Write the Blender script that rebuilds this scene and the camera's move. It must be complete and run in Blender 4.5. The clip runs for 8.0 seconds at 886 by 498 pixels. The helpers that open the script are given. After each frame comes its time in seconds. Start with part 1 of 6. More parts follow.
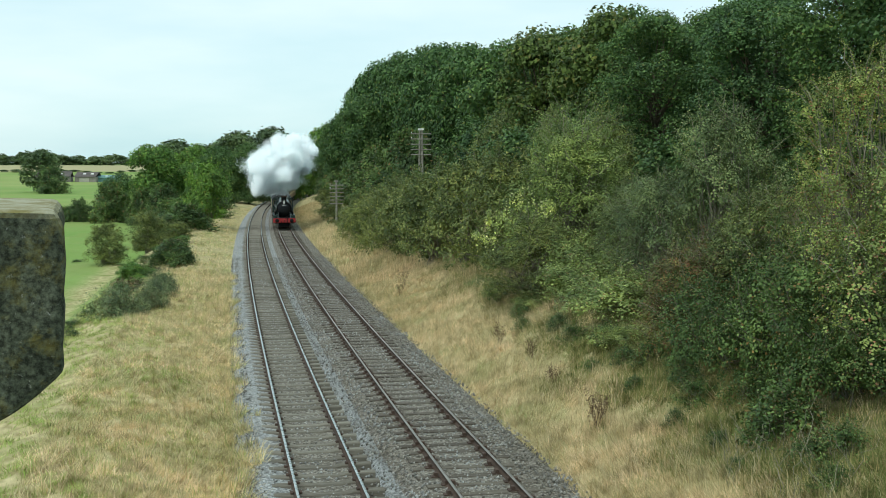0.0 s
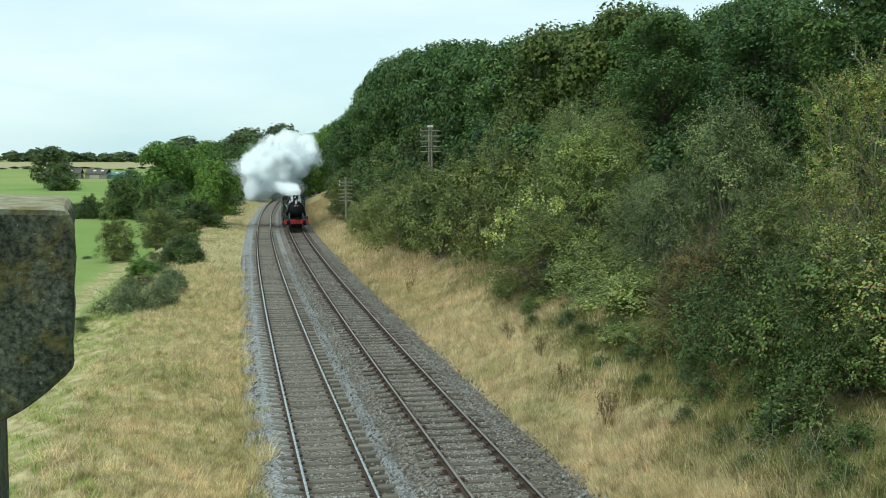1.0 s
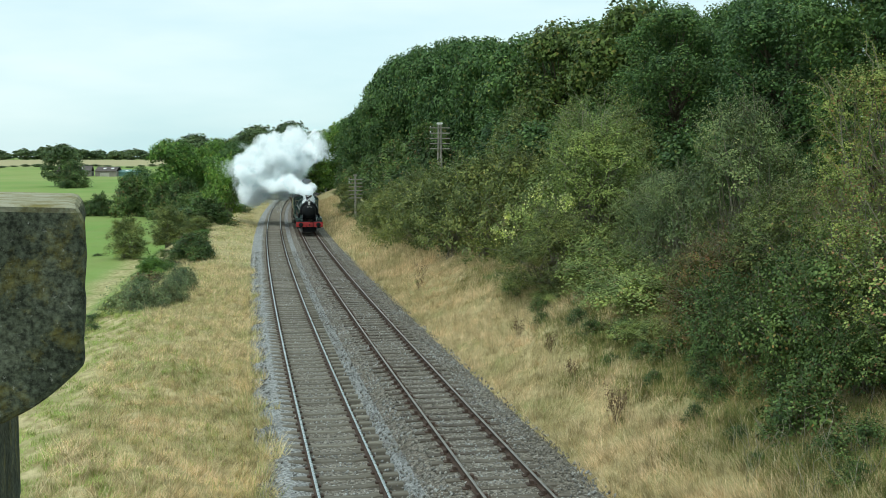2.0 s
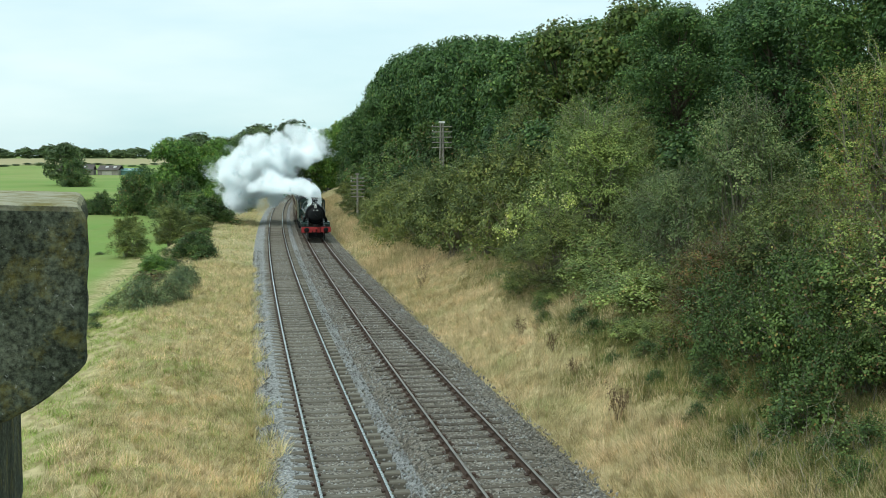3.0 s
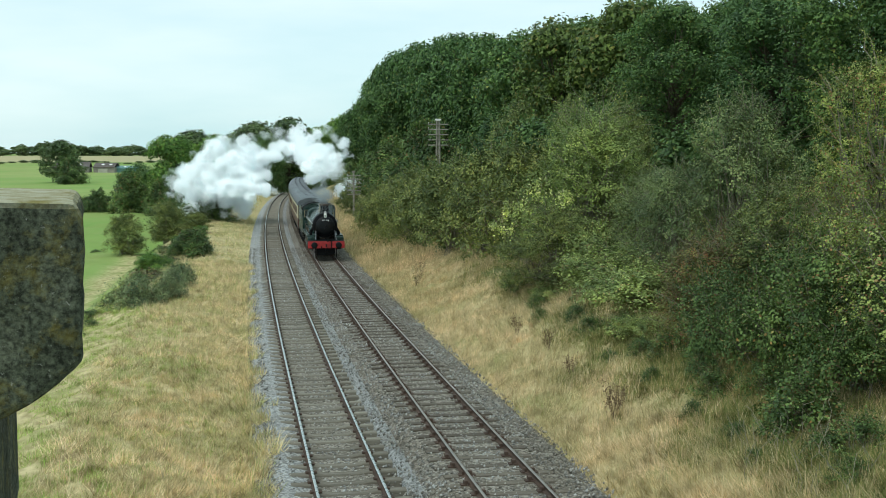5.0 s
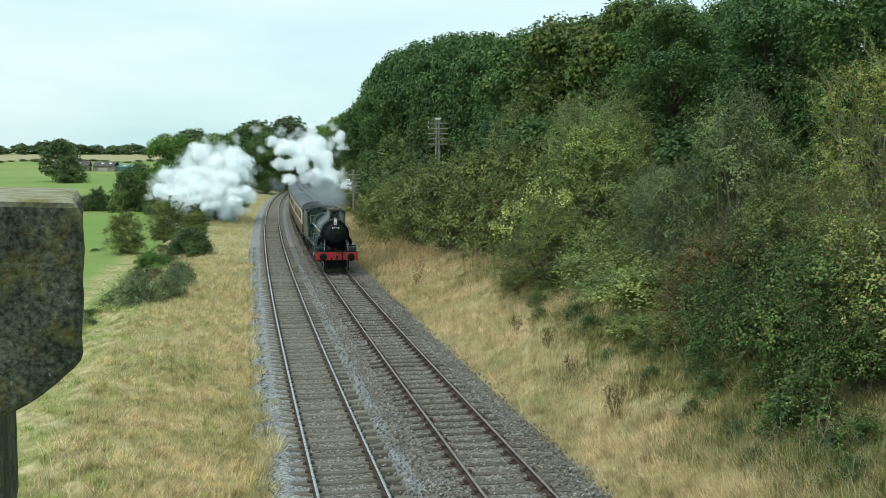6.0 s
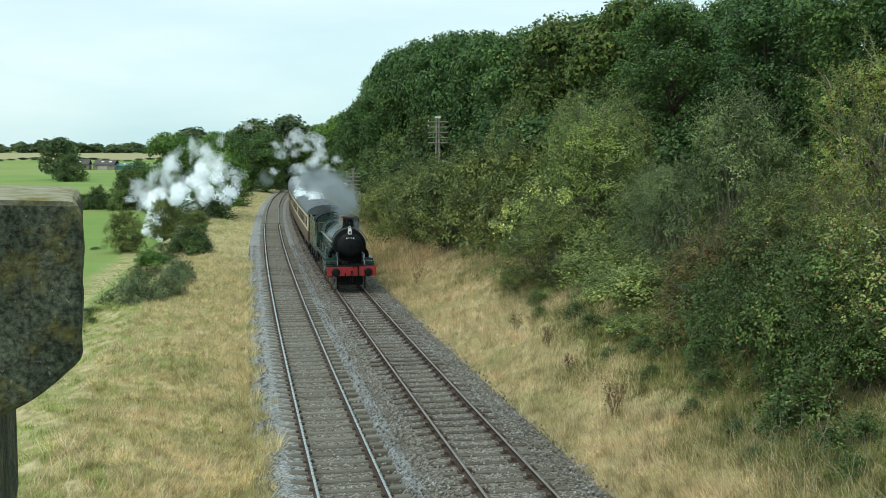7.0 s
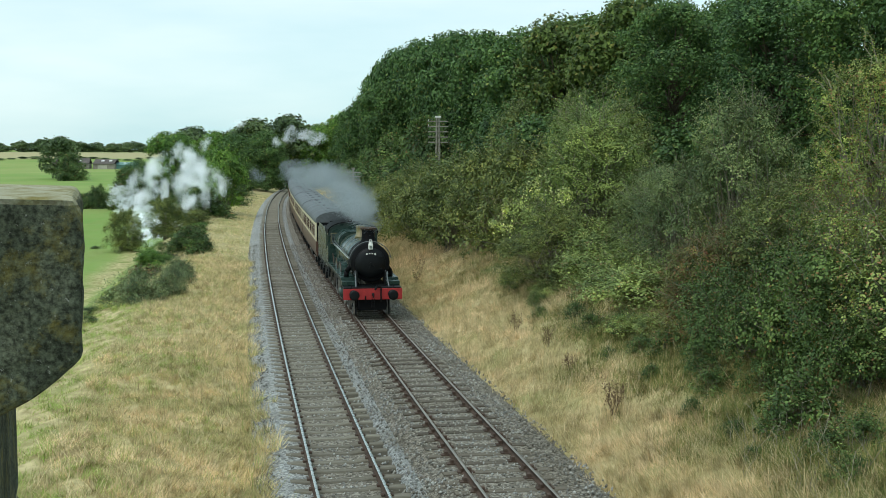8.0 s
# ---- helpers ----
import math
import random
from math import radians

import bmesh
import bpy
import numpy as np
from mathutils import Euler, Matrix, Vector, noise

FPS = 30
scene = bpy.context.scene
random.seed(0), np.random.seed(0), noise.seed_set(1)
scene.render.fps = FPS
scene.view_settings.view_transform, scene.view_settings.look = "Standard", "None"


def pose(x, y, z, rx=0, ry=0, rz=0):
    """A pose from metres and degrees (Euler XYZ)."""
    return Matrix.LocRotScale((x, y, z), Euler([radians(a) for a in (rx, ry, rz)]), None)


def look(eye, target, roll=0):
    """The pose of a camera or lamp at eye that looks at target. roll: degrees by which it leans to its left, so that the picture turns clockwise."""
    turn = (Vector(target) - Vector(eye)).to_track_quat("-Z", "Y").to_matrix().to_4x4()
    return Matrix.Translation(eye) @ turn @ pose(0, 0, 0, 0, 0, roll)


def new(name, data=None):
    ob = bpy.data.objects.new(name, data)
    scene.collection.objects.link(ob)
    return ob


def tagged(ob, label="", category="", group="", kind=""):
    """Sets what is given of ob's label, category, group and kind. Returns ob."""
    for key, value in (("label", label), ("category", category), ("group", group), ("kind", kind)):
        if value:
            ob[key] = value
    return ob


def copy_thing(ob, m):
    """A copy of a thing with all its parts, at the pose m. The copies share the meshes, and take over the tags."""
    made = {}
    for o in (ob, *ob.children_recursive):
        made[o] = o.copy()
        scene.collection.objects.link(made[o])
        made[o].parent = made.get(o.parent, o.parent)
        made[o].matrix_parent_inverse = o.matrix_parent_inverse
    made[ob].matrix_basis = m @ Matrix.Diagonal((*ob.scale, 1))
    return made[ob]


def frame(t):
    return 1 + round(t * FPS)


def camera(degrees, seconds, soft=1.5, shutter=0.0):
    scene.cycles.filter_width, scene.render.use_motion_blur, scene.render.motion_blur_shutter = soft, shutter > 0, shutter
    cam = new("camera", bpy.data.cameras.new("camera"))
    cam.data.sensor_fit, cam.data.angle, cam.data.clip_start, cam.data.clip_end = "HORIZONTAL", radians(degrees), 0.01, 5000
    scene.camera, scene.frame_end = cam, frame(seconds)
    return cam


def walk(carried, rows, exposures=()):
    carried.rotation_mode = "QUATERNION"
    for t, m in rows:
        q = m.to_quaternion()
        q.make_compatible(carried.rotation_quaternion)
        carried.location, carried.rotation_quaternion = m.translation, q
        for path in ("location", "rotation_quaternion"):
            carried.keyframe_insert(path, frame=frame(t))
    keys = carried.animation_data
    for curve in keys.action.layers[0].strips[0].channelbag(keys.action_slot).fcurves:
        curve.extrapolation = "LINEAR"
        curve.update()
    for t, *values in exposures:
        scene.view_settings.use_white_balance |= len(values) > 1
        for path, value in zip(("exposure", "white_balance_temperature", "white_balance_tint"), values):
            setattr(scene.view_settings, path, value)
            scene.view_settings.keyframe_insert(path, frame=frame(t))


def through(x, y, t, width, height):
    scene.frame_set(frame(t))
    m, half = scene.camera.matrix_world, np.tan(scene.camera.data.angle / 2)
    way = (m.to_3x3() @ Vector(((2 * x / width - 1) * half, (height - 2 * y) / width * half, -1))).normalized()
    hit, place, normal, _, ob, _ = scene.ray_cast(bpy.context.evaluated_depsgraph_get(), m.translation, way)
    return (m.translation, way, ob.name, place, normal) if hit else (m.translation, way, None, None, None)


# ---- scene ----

# ================= camera =================
EYE = (0.0, 0.0, 7.188)


def view(pan, tilt, lean):
    return Matrix.Translation(EYE) @ pose(0, 0, 0, 0, 0, -pan) @ pose(0, 0, 0, 90 - tilt, 0, 0) @ pose(0, 0, 0, 0, 0, lean)


cam = camera(43.634, 8.0, 0.65)
walk(cam, [
    (0.0, view(0.867, 4.130, -0.009)), (0.5, view(0.808, 4.239, 0.022)), (1.0, view(0.388, 4.284, 0.017)),
    (1.5, view(0.064, 4.361, -0.040)), (3.0, view(-0.214, 4.493, -0.050)), (3.5, view(-0.213, 4.499, -0.050)),
    (4.0, view(-0.127, 4.540, -0.045)), (4.5, view(-0.044, 4.584, -0.030)), (6.0, view(-0.003, 4.673, -0.003)),
    (6.5, view(-0.004, 4.708, 0.032)), (7.0, view(-0.001, 4.744, 0.026)), (7.5, view(0.003, 4.759, 0.074)),
    (8.0, view(0.0, 4.765, 0.096))])

# ================= light =================
world = bpy.data.worlds.new("overcast_sky")
scene.world = world
world.use_nodes = True
wn, wl = world.node_tree.nodes, world.node_tree.links
wn.clear()
w_out = wn.new("ShaderNodeOutputWorld")
w_sky = wn.new("ShaderNodeTexSky")
w_sky.sky_type, w_sky.sun_disc = "NISHITA", False
w_sky.sun_elevation, w_sky.sun_rotation = radians(57), radians(-139)
w_bg = wn.new("ShaderNodeBackground")
w_bg.inputs["Strength"].default_value = 0.03
w_cloud = wn.new("ShaderNodeBackground")
w_cloud.inputs["Strength"].default_value = 0.90
w_co = wn.new("ShaderNodeTexCoord")
w_map = wn.new("ShaderNodeMapping")
w_map.inputs["Scale"].default_value = (1.0, 1.0, 4.5)
w_noise = wn.new("ShaderNodeTexNoise")
w_noise.inputs["Scale"].default_value, w_noise.inputs["Detail"].default_value = 2.2, 5
w_ramp = wn.new("ShaderNodeValToRGB")
w_ramp.color_ramp.elements[0].position, w_ramp.color_ramp.elements[0].color = 0.36, (0.53, 0.80, 0.85, 1)
w_ramp.color_ramp.elements[1].position, w_ramp.color_ramp.elements[1].color = 0.66, (0.80, 0.98, 0.99, 1)
w_mix = wn.new("ShaderNodeAddShader")
wl.new(w_co.outputs["Generated"], w_map.inputs["Vector"])
wl.new(w_map.outputs["Vector"], w_noise.inputs["Vector"])
wl.new(w_noise.outputs["Fac"], w_ramp.inputs["Fac"])
wl.new(w_ramp.outputs["Color"], w_cloud.inputs["Color"])
wl.new(w_sky.outputs["Color"], w_bg.inputs["Color"])
wl.new(w_bg.outputs["Background"], w_mix.inputs[0])
wl.new(w_cloud.outputs["Background"], w_mix.inputs[1])
wl.new(w_mix.outputs["Shader"], w_out.inputs["Surface"])

sun = new("sun", bpy.data.lights.new("sun", "SUN"))
sun.data.energy, sun.data.angle, sun.data.color = 1.3, radians(28), (1.0, 0.985, 0.95)
sun.matrix_world = look((-26, -30, 62), (0, 0, 0))
scene.view_settings.exposure = 0.0


# ================= materials =================
class Mat:
    """A node material with short helpers."""

    def __init__(self, name, rough=0.8, metal=0.0, spec=0.3):
        self.m = bpy.data.materials.new(name)
        self.m.use_nodes = True
        self.n, self.l = self.m.node_tree.nodes, self.m.node_tree.links
        self.b = self.n["Principled BSDF"]
        self.b.inputs["Roughness"].default_value = rough
        self.b.inputs["Metallic"].default_value = metal
        self.b.inputs["Specular IOR Level"].default_value = spec
        self.co = self.n.new("ShaderNodeTexCoord").outputs["Object"]

    def noise(self, scale, detail=4, rough=0.55, vec=None, stretch=None):
        t = self.n.new("ShaderNodeTexNoise")
        t.inputs["Scale"].default_value, t.inputs["Detail"].default_value, t.inputs["Roughness"].default_value = scale, detail, rough
        v = vec or self.co
        if stretch:
            mp = self.n.new("ShaderNodeMapping")
            mp.inputs["Scale"].default_value = stretch
            self.l.new(v, mp.inputs["Vector"])
            v = mp.outputs["Vector"]
        self.l.new(v, t.inputs["Vector"])
        return t.outputs["Fac"]

    def voronoi(self, scale, what="Distance", feature="F1"):
        t = self.n.new("ShaderNodeTexVoronoi")
        t.feature = feature
        t.inputs["Scale"].default_value = scale
        self.l.new(self.co, t.inputs["Vector"])
        return t.outputs[what]

    def ramp(self, fac, *stops):
        r = self.n.new("ShaderNodeValToRGB")
        e = r.color_ramp.elements
        while len(e) < len(stops):
            e.new(0.5)
        for el, (p, c) in zip(e, stops):
            el.position = p
            el.color = (*c, 1) if len(c) == 3 else c
        self.l.new(fac, r.inputs["Fac"])
        return r.outputs["Color"]

    def mix(self, fac, a, b, kind="MIX"):
        x = self.n.new("ShaderNodeMix")
        x.data_type, x.blend_type = "RGBA", kind
        for k, v in ((0, fac), (6, a), (7, b)):
            if isinstance(v, (int, float)):
                x.inputs[k].default_value = v
            elif isinstance(v, tuple):
                x.inputs[k].default_value = (*v, 1)
            else:
                self.l.new(v, x.inputs[k])
        return x.outputs[2]

    def island(self):
        return self.n.new("ShaderNodeNewGeometry").outputs["Random Per Island"]

    def each(self):
        return self.n.new("ShaderNodeObjectInfo").outputs["Random"]

    def attr(self, name):
        a = self.n.new("ShaderNodeAttribute")
        a.attribute_name = name
        s = self.n.new("ShaderNodeSeparateColor")
        self.l.new(a.outputs["Color"], s.inputs["Color"])
        return s.outputs

    def colour(self, c):
        if isinstance(c, tuple):
            self.b.inputs["Base Color"].default_value = (*c, 1)
        else:
            self.l.new(c, self.b.inputs["Base Color"])
        return self

    def rough(self, fac, lo, hi):
        r = self.n.new("ShaderNodeMapRange")
        r.inputs["To Min"].default_value, r.inputs["To Max"].default_value = lo, hi
        self.l.new(fac, r.inputs["Value"])
        self.l.new(r.outputs["Result"], self.b.inputs["Roughness"])
        return self

    def bump(self, height, strength=0.5, dist=0.02):
        b = self.n.new("ShaderNodeBump")
        b.inputs["Strength"].default_value, b.inputs["Distance"].default_value = strength, dist
        self.l.new(height, b.inputs["Height"])
        self.l.new(b.outputs["Normal"], self.b.inputs["Normal"])
        return self

    def leafy(self, colour, through=0.35):
        """Adds light that passes through thin leaves."""
        t = self.n.new("ShaderNodeBsdfTranslucent")
        m = self.n.new("ShaderNodeMixShader")
        m.inputs["Fac"].default_value = through
        self.l.new(colour, t.inputs["Color"])
        self.l.new(self.b.outputs["BSDF"], m.inputs[1])
        self.l.new(t.outputs["BSDF"], m.inputs[2])
        self.l.new(m.outputs["Shader"], self.n["Material Output"].inputs["Surface"])
        return self


def leaf_mat(name, dark, mid, light, odd, odd_share=0.06, patch=0.35, through=0.14):
    """Foliage: leaf by leaf tone, patches of growth, a few odd-coloured leaves."""
    m = Mat(name, 0.55, 0, 0.25)
    isl = m.island()
    dark, light = tuple(0.8 * a + 0.2 * b for a, b in zip(dark, mid)), tuple(0.8 * a + 0.2 * b for a, b in zip(light, mid))
    base = m.ramp(isl, (0.0, dark), (0.5, mid), (1.0 - odd_share - 0.02, light), (1.0 - odd_share, odd))
    big = m.ramp(m.noise(patch, 3), (0.35, (0.62, 0.66, 0.62)), (0.65, (1.25, 1.2, 1.05)))
    c = m.mix(1.0, base, big, "MULTIPLY")
    fine = m.ramp(m.noise(1.5, 3), (0.36, (0.52, 0.57, 0.58)), (0.64, (1.44, 1.37, 1.22)))
    c = m.mix(1.0, c, fine, "MULTIPLY")
    tone = m.ramp(m.each(), (0.0, (0.75, 0.86, 0.85)), (1.0, (1.05, 1.1, 0.95)))
    c = m.mix(1.0, c, tone, "MULTIPLY")
    m.colour(c)
    m.leafy(c, through)
    return m.m


def plain_mat(name, c, rough=0.6, metal=0.0, vary=0.25, scale=6.0, spec=0.3):
    """Paint or metal with grime at two scales."""
    m = Mat(name, rough, metal, spec)
    lo = tuple(v * (1 - vary) for v in c)
    hi = tuple(min(1, v * (1 + vary)) for v in c)
    a = m.ramp(m.noise(scale, 5), (0.3, lo), (0.7, hi))
    b = m.ramp(m.noise(scale * 9, 3), (0.3, (0.85, 0.84, 0.82)), (0.7, (1.1, 1.1, 1.1)))
    m.colour(m.mix(1.0, a, b, "MULTIPLY"))
    m.rough(m.noise(scale * 2, 3), max(0.05, rough - 0.15), min(1, rough + 0.15))
    return m.m


OAK = leaf_mat("oak_leaves", (0.055, 0.108, 0.042), (0.096, 0.172, 0.062), (0.162, 0.248, 0.092), (0.20, 0.22, 0.07), 0.05, 0.25)
OAK_WARM = leaf_mat("turning_oak_leaves", (0.07, 0.106, 0.034), (0.118, 0.163, 0.046), (0.18, 0.225, 0.066), (0.23, 0.20, 0.065), 0.07, 0.25)
ASH = leaf_mat("ash_leaves", (0.09, 0.17, 0.038), (0.16, 0.28, 0.06), (0.25, 0.38, 0.09), (0.32, 0.34, 0.09), 0.06, 0.25)
HAW = leaf_mat("hawthorn_leaves", (0.115, 0.14, 0.05), (0.185, 0.215, 0.075), (0.29, 0.305, 0.12), (0.36, 0.33, 0.12), 0.08, 0.5)
HAW_GREY = leaf_mat("willow_leaves", (0.13, 0.17, 0.08), (0.205, 0.25, 0.115), (0.31, 0.35, 0.175), (0.36, 0.33, 0.17), 0.06, 0.5)
HAW_RUST = leaf_mat("rusty_hedge_leaves", (0.20, 0.24, 0.08), (0.30, 0.35, 0.12), (0.42, 0.45, 0.18), (0.42, 0.20, 0.13), 0.10, 0.6)
BRAMBLE = leaf_mat("bramble_leaves", (0.06, 0.098, 0.034), (0.11, 0.17, 0.058), (0.21, 0.29, 0.105), (0.28, 0.17, 0.08), 0.05, 0.6)
BRAMBLE_PALE = leaf_mat("pale_bramble_leaves", (0.19, 0.24, 0.09), (0.30, 0.36, 0.14), (0.44, 0.49, 0.22), (0.34, 0.24, 0.12), 0.06, 0.6)
BRAMBLE_GREY = leaf_mat("grey_bramble_leaves", (0.15, 0.185, 0.105), (0.24, 0.285, 0.165), (0.34, 0.40, 0.24), (0.28, 0.19, 0.11), 0.06, 0.6)
SALLOW = leaf_mat("sallow_leaves", (0.15, 0.195, 0.07), (0.235, 0.30, 0.105), (0.335, 0.395, 0.155), (0.36, 0.36, 0.15), 0.08, 0.5)
# greyed, lightened leaf colour stands in for the haze over far trees
HAZED_LEAF = leaf_mat("hazed_tree_leaves", (0.085, 0.125, 0.06), (0.135, 0.185, 0.09), (0.20, 0.255, 0.13), (0.2, 0.22, 0.1), 0.05, 0.1)
BRACKEN = leaf_mat("dead_bracken", (0.13, 0.09, 0.055), (0.21, 0.145, 0.08), (0.30, 0.22, 0.12), (0.2, 0.22, 0.08), 0.15, 0.6)
DOGWOOD = leaf_mat("reddening_dogwood_leaves", (0.12, 0.12, 0.045), (0.20, 0.19, 0.07), (0.28, 0.25, 0.10), (0.30, 0.12, 0.08), 0.24, 0.5)
BARK = plain_mat("bark", (0.11, 0.085, 0.06), 0.9, 0, 0.4, 3.0)
TWIG = plain_mat("grey_twigs", (0.24, 0.21, 0.16), 0.85, 0, 0.35, 4.0)


def straw_mat(name, stops):
    m = Mat(name, 0.75, 0, 0.2)
    c = m.ramp(m.island(), *stops)
    big = m.ramp(m.noise(0.45, 4), (0.36, (0.80, 0.81, 0.68)), (0.62, (1.18, 1.08, 1.03)))
    c = m.mix(1.0, c, big, "MULTIPLY")
    # scattered dark spots put the shadows between tufts into the blade colour
    tuft_shade = m.ramp(m.noise(2.6, 4, 0.6), (0.36, (0.52, 0.50, 0.44)), (0.56, (1.10, 1.09, 1.08)))
    c = m.mix(1.0, c, tuft_shade, "MULTIPLY")
    m.colour(c)
    m.leafy(c, 0.25)
    return m.m


STRAW = straw_mat("dry_grass_blades", ((0.0, (0.44, 0.34, 0.19)), (0.35, (0.74, 0.62, 0.39)), (0.88, (0.90, 0.80, 0.56)), (0.94, (0.40, 0.38, 0.17))))
MOWN = straw_mat("mown_grass_blades", ((0.0, (0.36, 0.29, 0.14)), (0.25, (0.78, 0.66, 0.38)), (0.80, (0.97, 0.87, 0.60)), (0.88, (0.46, 0.56, 0.20))))
MOWN_GREEN = straw_mat("greener_mown_blades", ((0.0, (0.28, 0.34, 0.11)), (0.35, (0.44, 0.54, 0.18)), (0.62, (0.78, 0.74, 0.42)), (0.76, (0.40, 0.58, 0.15))))
GREENB = straw_mat("green_grass_blades", ((0.0, (0.14, 0.20, 0.06)), (0.5, (0.25, 0.30, 0.10)), (0.75, (0.38, 0.37, 0.16)), (0.85, (0.56, 0.47, 0.24))))


def ground_mat():
    """Soil sheet: dry grass, green meadow and woodland floor blended by the zones of the plan."""
    m = Mat("ground", 0.95, 0, 0.1)
    z = m.attr("zone")
    n1, n2, n3 = m.noise(0.35, 5), m.noise(2.5, 5), m.noise(14, 4)
    straw = m.mix(m.ramp(n2, (0.35, (0, 0, 0)), (0.65, (1, 1, 1))), (0.32, 0.26, 0.12), (0.60, 0.50, 0.27))
    straw = m.mix(m.ramp(n1, (0.5, (0, 0, 0)), (0.66, (1, 1, 1))), straw, m.mix(n3, (0.15, 0.19, 0.05), (0.36, 0.34, 0.13)))
    green = m.mix(m.noise(0.05, 4), (0.165, 0.29, 0.062), (0.215, 0.335, 0.08))
    green = m.mix(m.noise(1.2, 5, 0.6, None, (1, 0.15, 1)), green, m.mix(0.5, green, (0.25, 0.34, 0.10)))
    green = m.mix(m.ramp(m.noise(0.012, 3), (0.42, (0, 0, 0)), (0.62, (1, 1, 1))), green, m.mix(0.6, green, (0.36, 0.38, 0.14)))
    green = m.mix(m.ramp(m.noise(0.22, 4, 0.6, None, (1, 0.25, 1)), (0.40, (0, 0, 0)), (0.66, (0.7, 0.7, 0.7))), green, m.mix(0.5, green, (0.30, 0.30, 0.11)))
    tan = m.mix(m.noise(0.03, 4), (0.38, 0.34, 0.18), (0.46, 0.40, 0.22))
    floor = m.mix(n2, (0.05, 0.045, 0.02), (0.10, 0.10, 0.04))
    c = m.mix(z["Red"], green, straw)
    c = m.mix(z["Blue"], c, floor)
    c = m.mix(z["Green"], c, tan)
    m.colour(c)
    m.bump(n2, 0.6, 0.08)
    return m.m


GROUND = ground_mat()


def ballast_mat(name, a, b, c):
    m = Mat(name, 0.9, 0, 0.25)
    cell = m.voronoi(19.0, "Color")
    s = m.n.new("ShaderNodeSeparateColor")
    m.l.new(cell, s.inputs["Color"])
    col = m.ramp(s.outputs["Red"], (0.0, a), (0.5, b), (1.0, c))
    big = m.ramp(m.noise(0.6, 4), (0.35, (0.86, 0.83, 0.78)), (0.65, (1.06, 1.06, 1.06)))
    m.colour(m.mix(1.0, col, big, "MULTIPLY"))
    m.bump(m.voronoi(19.0), 1.0, 0.03)
    return m.m


BALLAST = ballast_mat("ballast", (0.15, 0.15, 0.145), (0.30, 0.302, 0.29), (0.50, 0.50, 0.48))
BALLAST_OLD = ballast_mat("old_ballast", (0.085, 0.072, 0.056), (0.19, 0.168, 0.135), (0.38, 0.345, 0.29))
STONES = Mat("ballast_stones", 0.9, 0, 0.25)
STONES.colour(STONES.mix(1.0, STONES.ramp(STONES.island(), (0.0, (0.16, 0.152, 0.138)), (0.5, (0.26, 0.255, 0.235)), (1.0, (0.50, 0.495, 0.465))),
                         STONES.ramp(STONES.noise(0.5, 3), (0.4, (0.8, 0.74, 0.66)), (0.6, (1.05, 1.05, 1.05))), "MULTIPLY"))
STONES = STONES.m


def sleeper_mat(name, a, b, c):
    m = Mat(name, 0.9, 0, 0.2)
    col = m.ramp(m.noise(3.0, 6, 0.6, None, (0.5, 6, 6)), (0.3, a), (0.5, b), (0.72, c))
    col = m.mix(1.0, col, m.ramp(m.each(), (0, (0.72, 0.70, 0.68)), (1, (1.2, 1.2, 1.18))), "MULTIPLY")
    m.colour(col)
    m.bump(m.noise(20, 4, 0.6, None, (0.3, 4, 4)), 0.5, 0.01)
    return m.m


TIMBER = sleeper_mat("sleeper_timber", (0.065, 0.052, 0.040), (0.13, 0.11, 0.085), (0.21, 0.185, 0.15))
CONCRETE = sleeper_mat("sleeper_concrete", (0.13, 0.115, 0.09), (0.215, 0.193, 0.152), (0.31, 0.285, 0.235))
RAIL_RUST = plain_mat("rusty_rail_web", (0.085, 0.055, 0.040), 0.85, 0.0, 0.4, 4.0)
RAIL_HEAD = plain_mat("worn_rail_head", (0.55, 0.54, 0.52), 0.28, 1.0, 0.12, 3.0)
RAIL_HEAD_DULL = plain_mat("dull_rail_head", (0.36, 0.31, 0.27), 0.45, 0.9, 0.2, 3.0)


# ================= helpers for building =================
def empty(name, m=None):
    ob = new(name)
    ob.empty_display_size = 0.3
    if m is not None:
        ob.matrix_basis = m
    return ob


def part(name, bm, material, parent=None, label="", smooth=False):
    """Links a bmesh or mesh as one object under its thing."""
    if isinstance(bm, bmesh.types.BMesh):
        me = bpy.data.meshes.new(name)
        bm.to_mesh(me)
        bm.free()
    else:
        me = bm
    if not me.materials:
        me.materials.append(material)
    if smooth:
        me.shade_smooth()
    ob = new(name, me)
    ob.parent = parent
    if label:
        tagged(ob, label)
    return ob


def mesh_np(name, verts, faces):
    """A mesh from arrays; all faces have the same number of corners."""
    verts, faces = np.asarray(verts, np.float32), np.asarray(faces, np.int32)
    me = bpy.data.meshes.new(name)
    n, k = faces.shape
    me.vertices.add(len(verts))
    me.vertices.foreach_set("co", verts.ravel())
    me.loops.add(n * k)
    me.loops.foreach_set("vertex_index", faces.ravel())
    me.polygons.add(n)
    me.polygons.foreach_set("loop_start", np.arange(0, n * k, k, dtype=np.int32))
    me.update(calc_edges=True)
    return me


def box(bm, x0, x1, y0, y1, z0, z1, bevel=0.0, m=None):
    r = bmesh.ops.create_cube(bm, size=1)["verts"]
    for v in r:
        v.co = Vector(((x0 + x1) / 2 + v.co.x * (x1 - x0), (y0 + y1) / 2 + v.co.y * (y1 - y0), (z0 + z1) / 2 + v.co.z * (z1 - z0)))
    if m is not None:
        bmesh.ops.transform(bm, matrix=m, verts=r)
    if bevel:
        bmesh.ops.bevel(bm, geom=list({e for v in r for e in v.link_edges}), offset=bevel, segments=2, affect="EDGES", profile=0.5)
    return bm


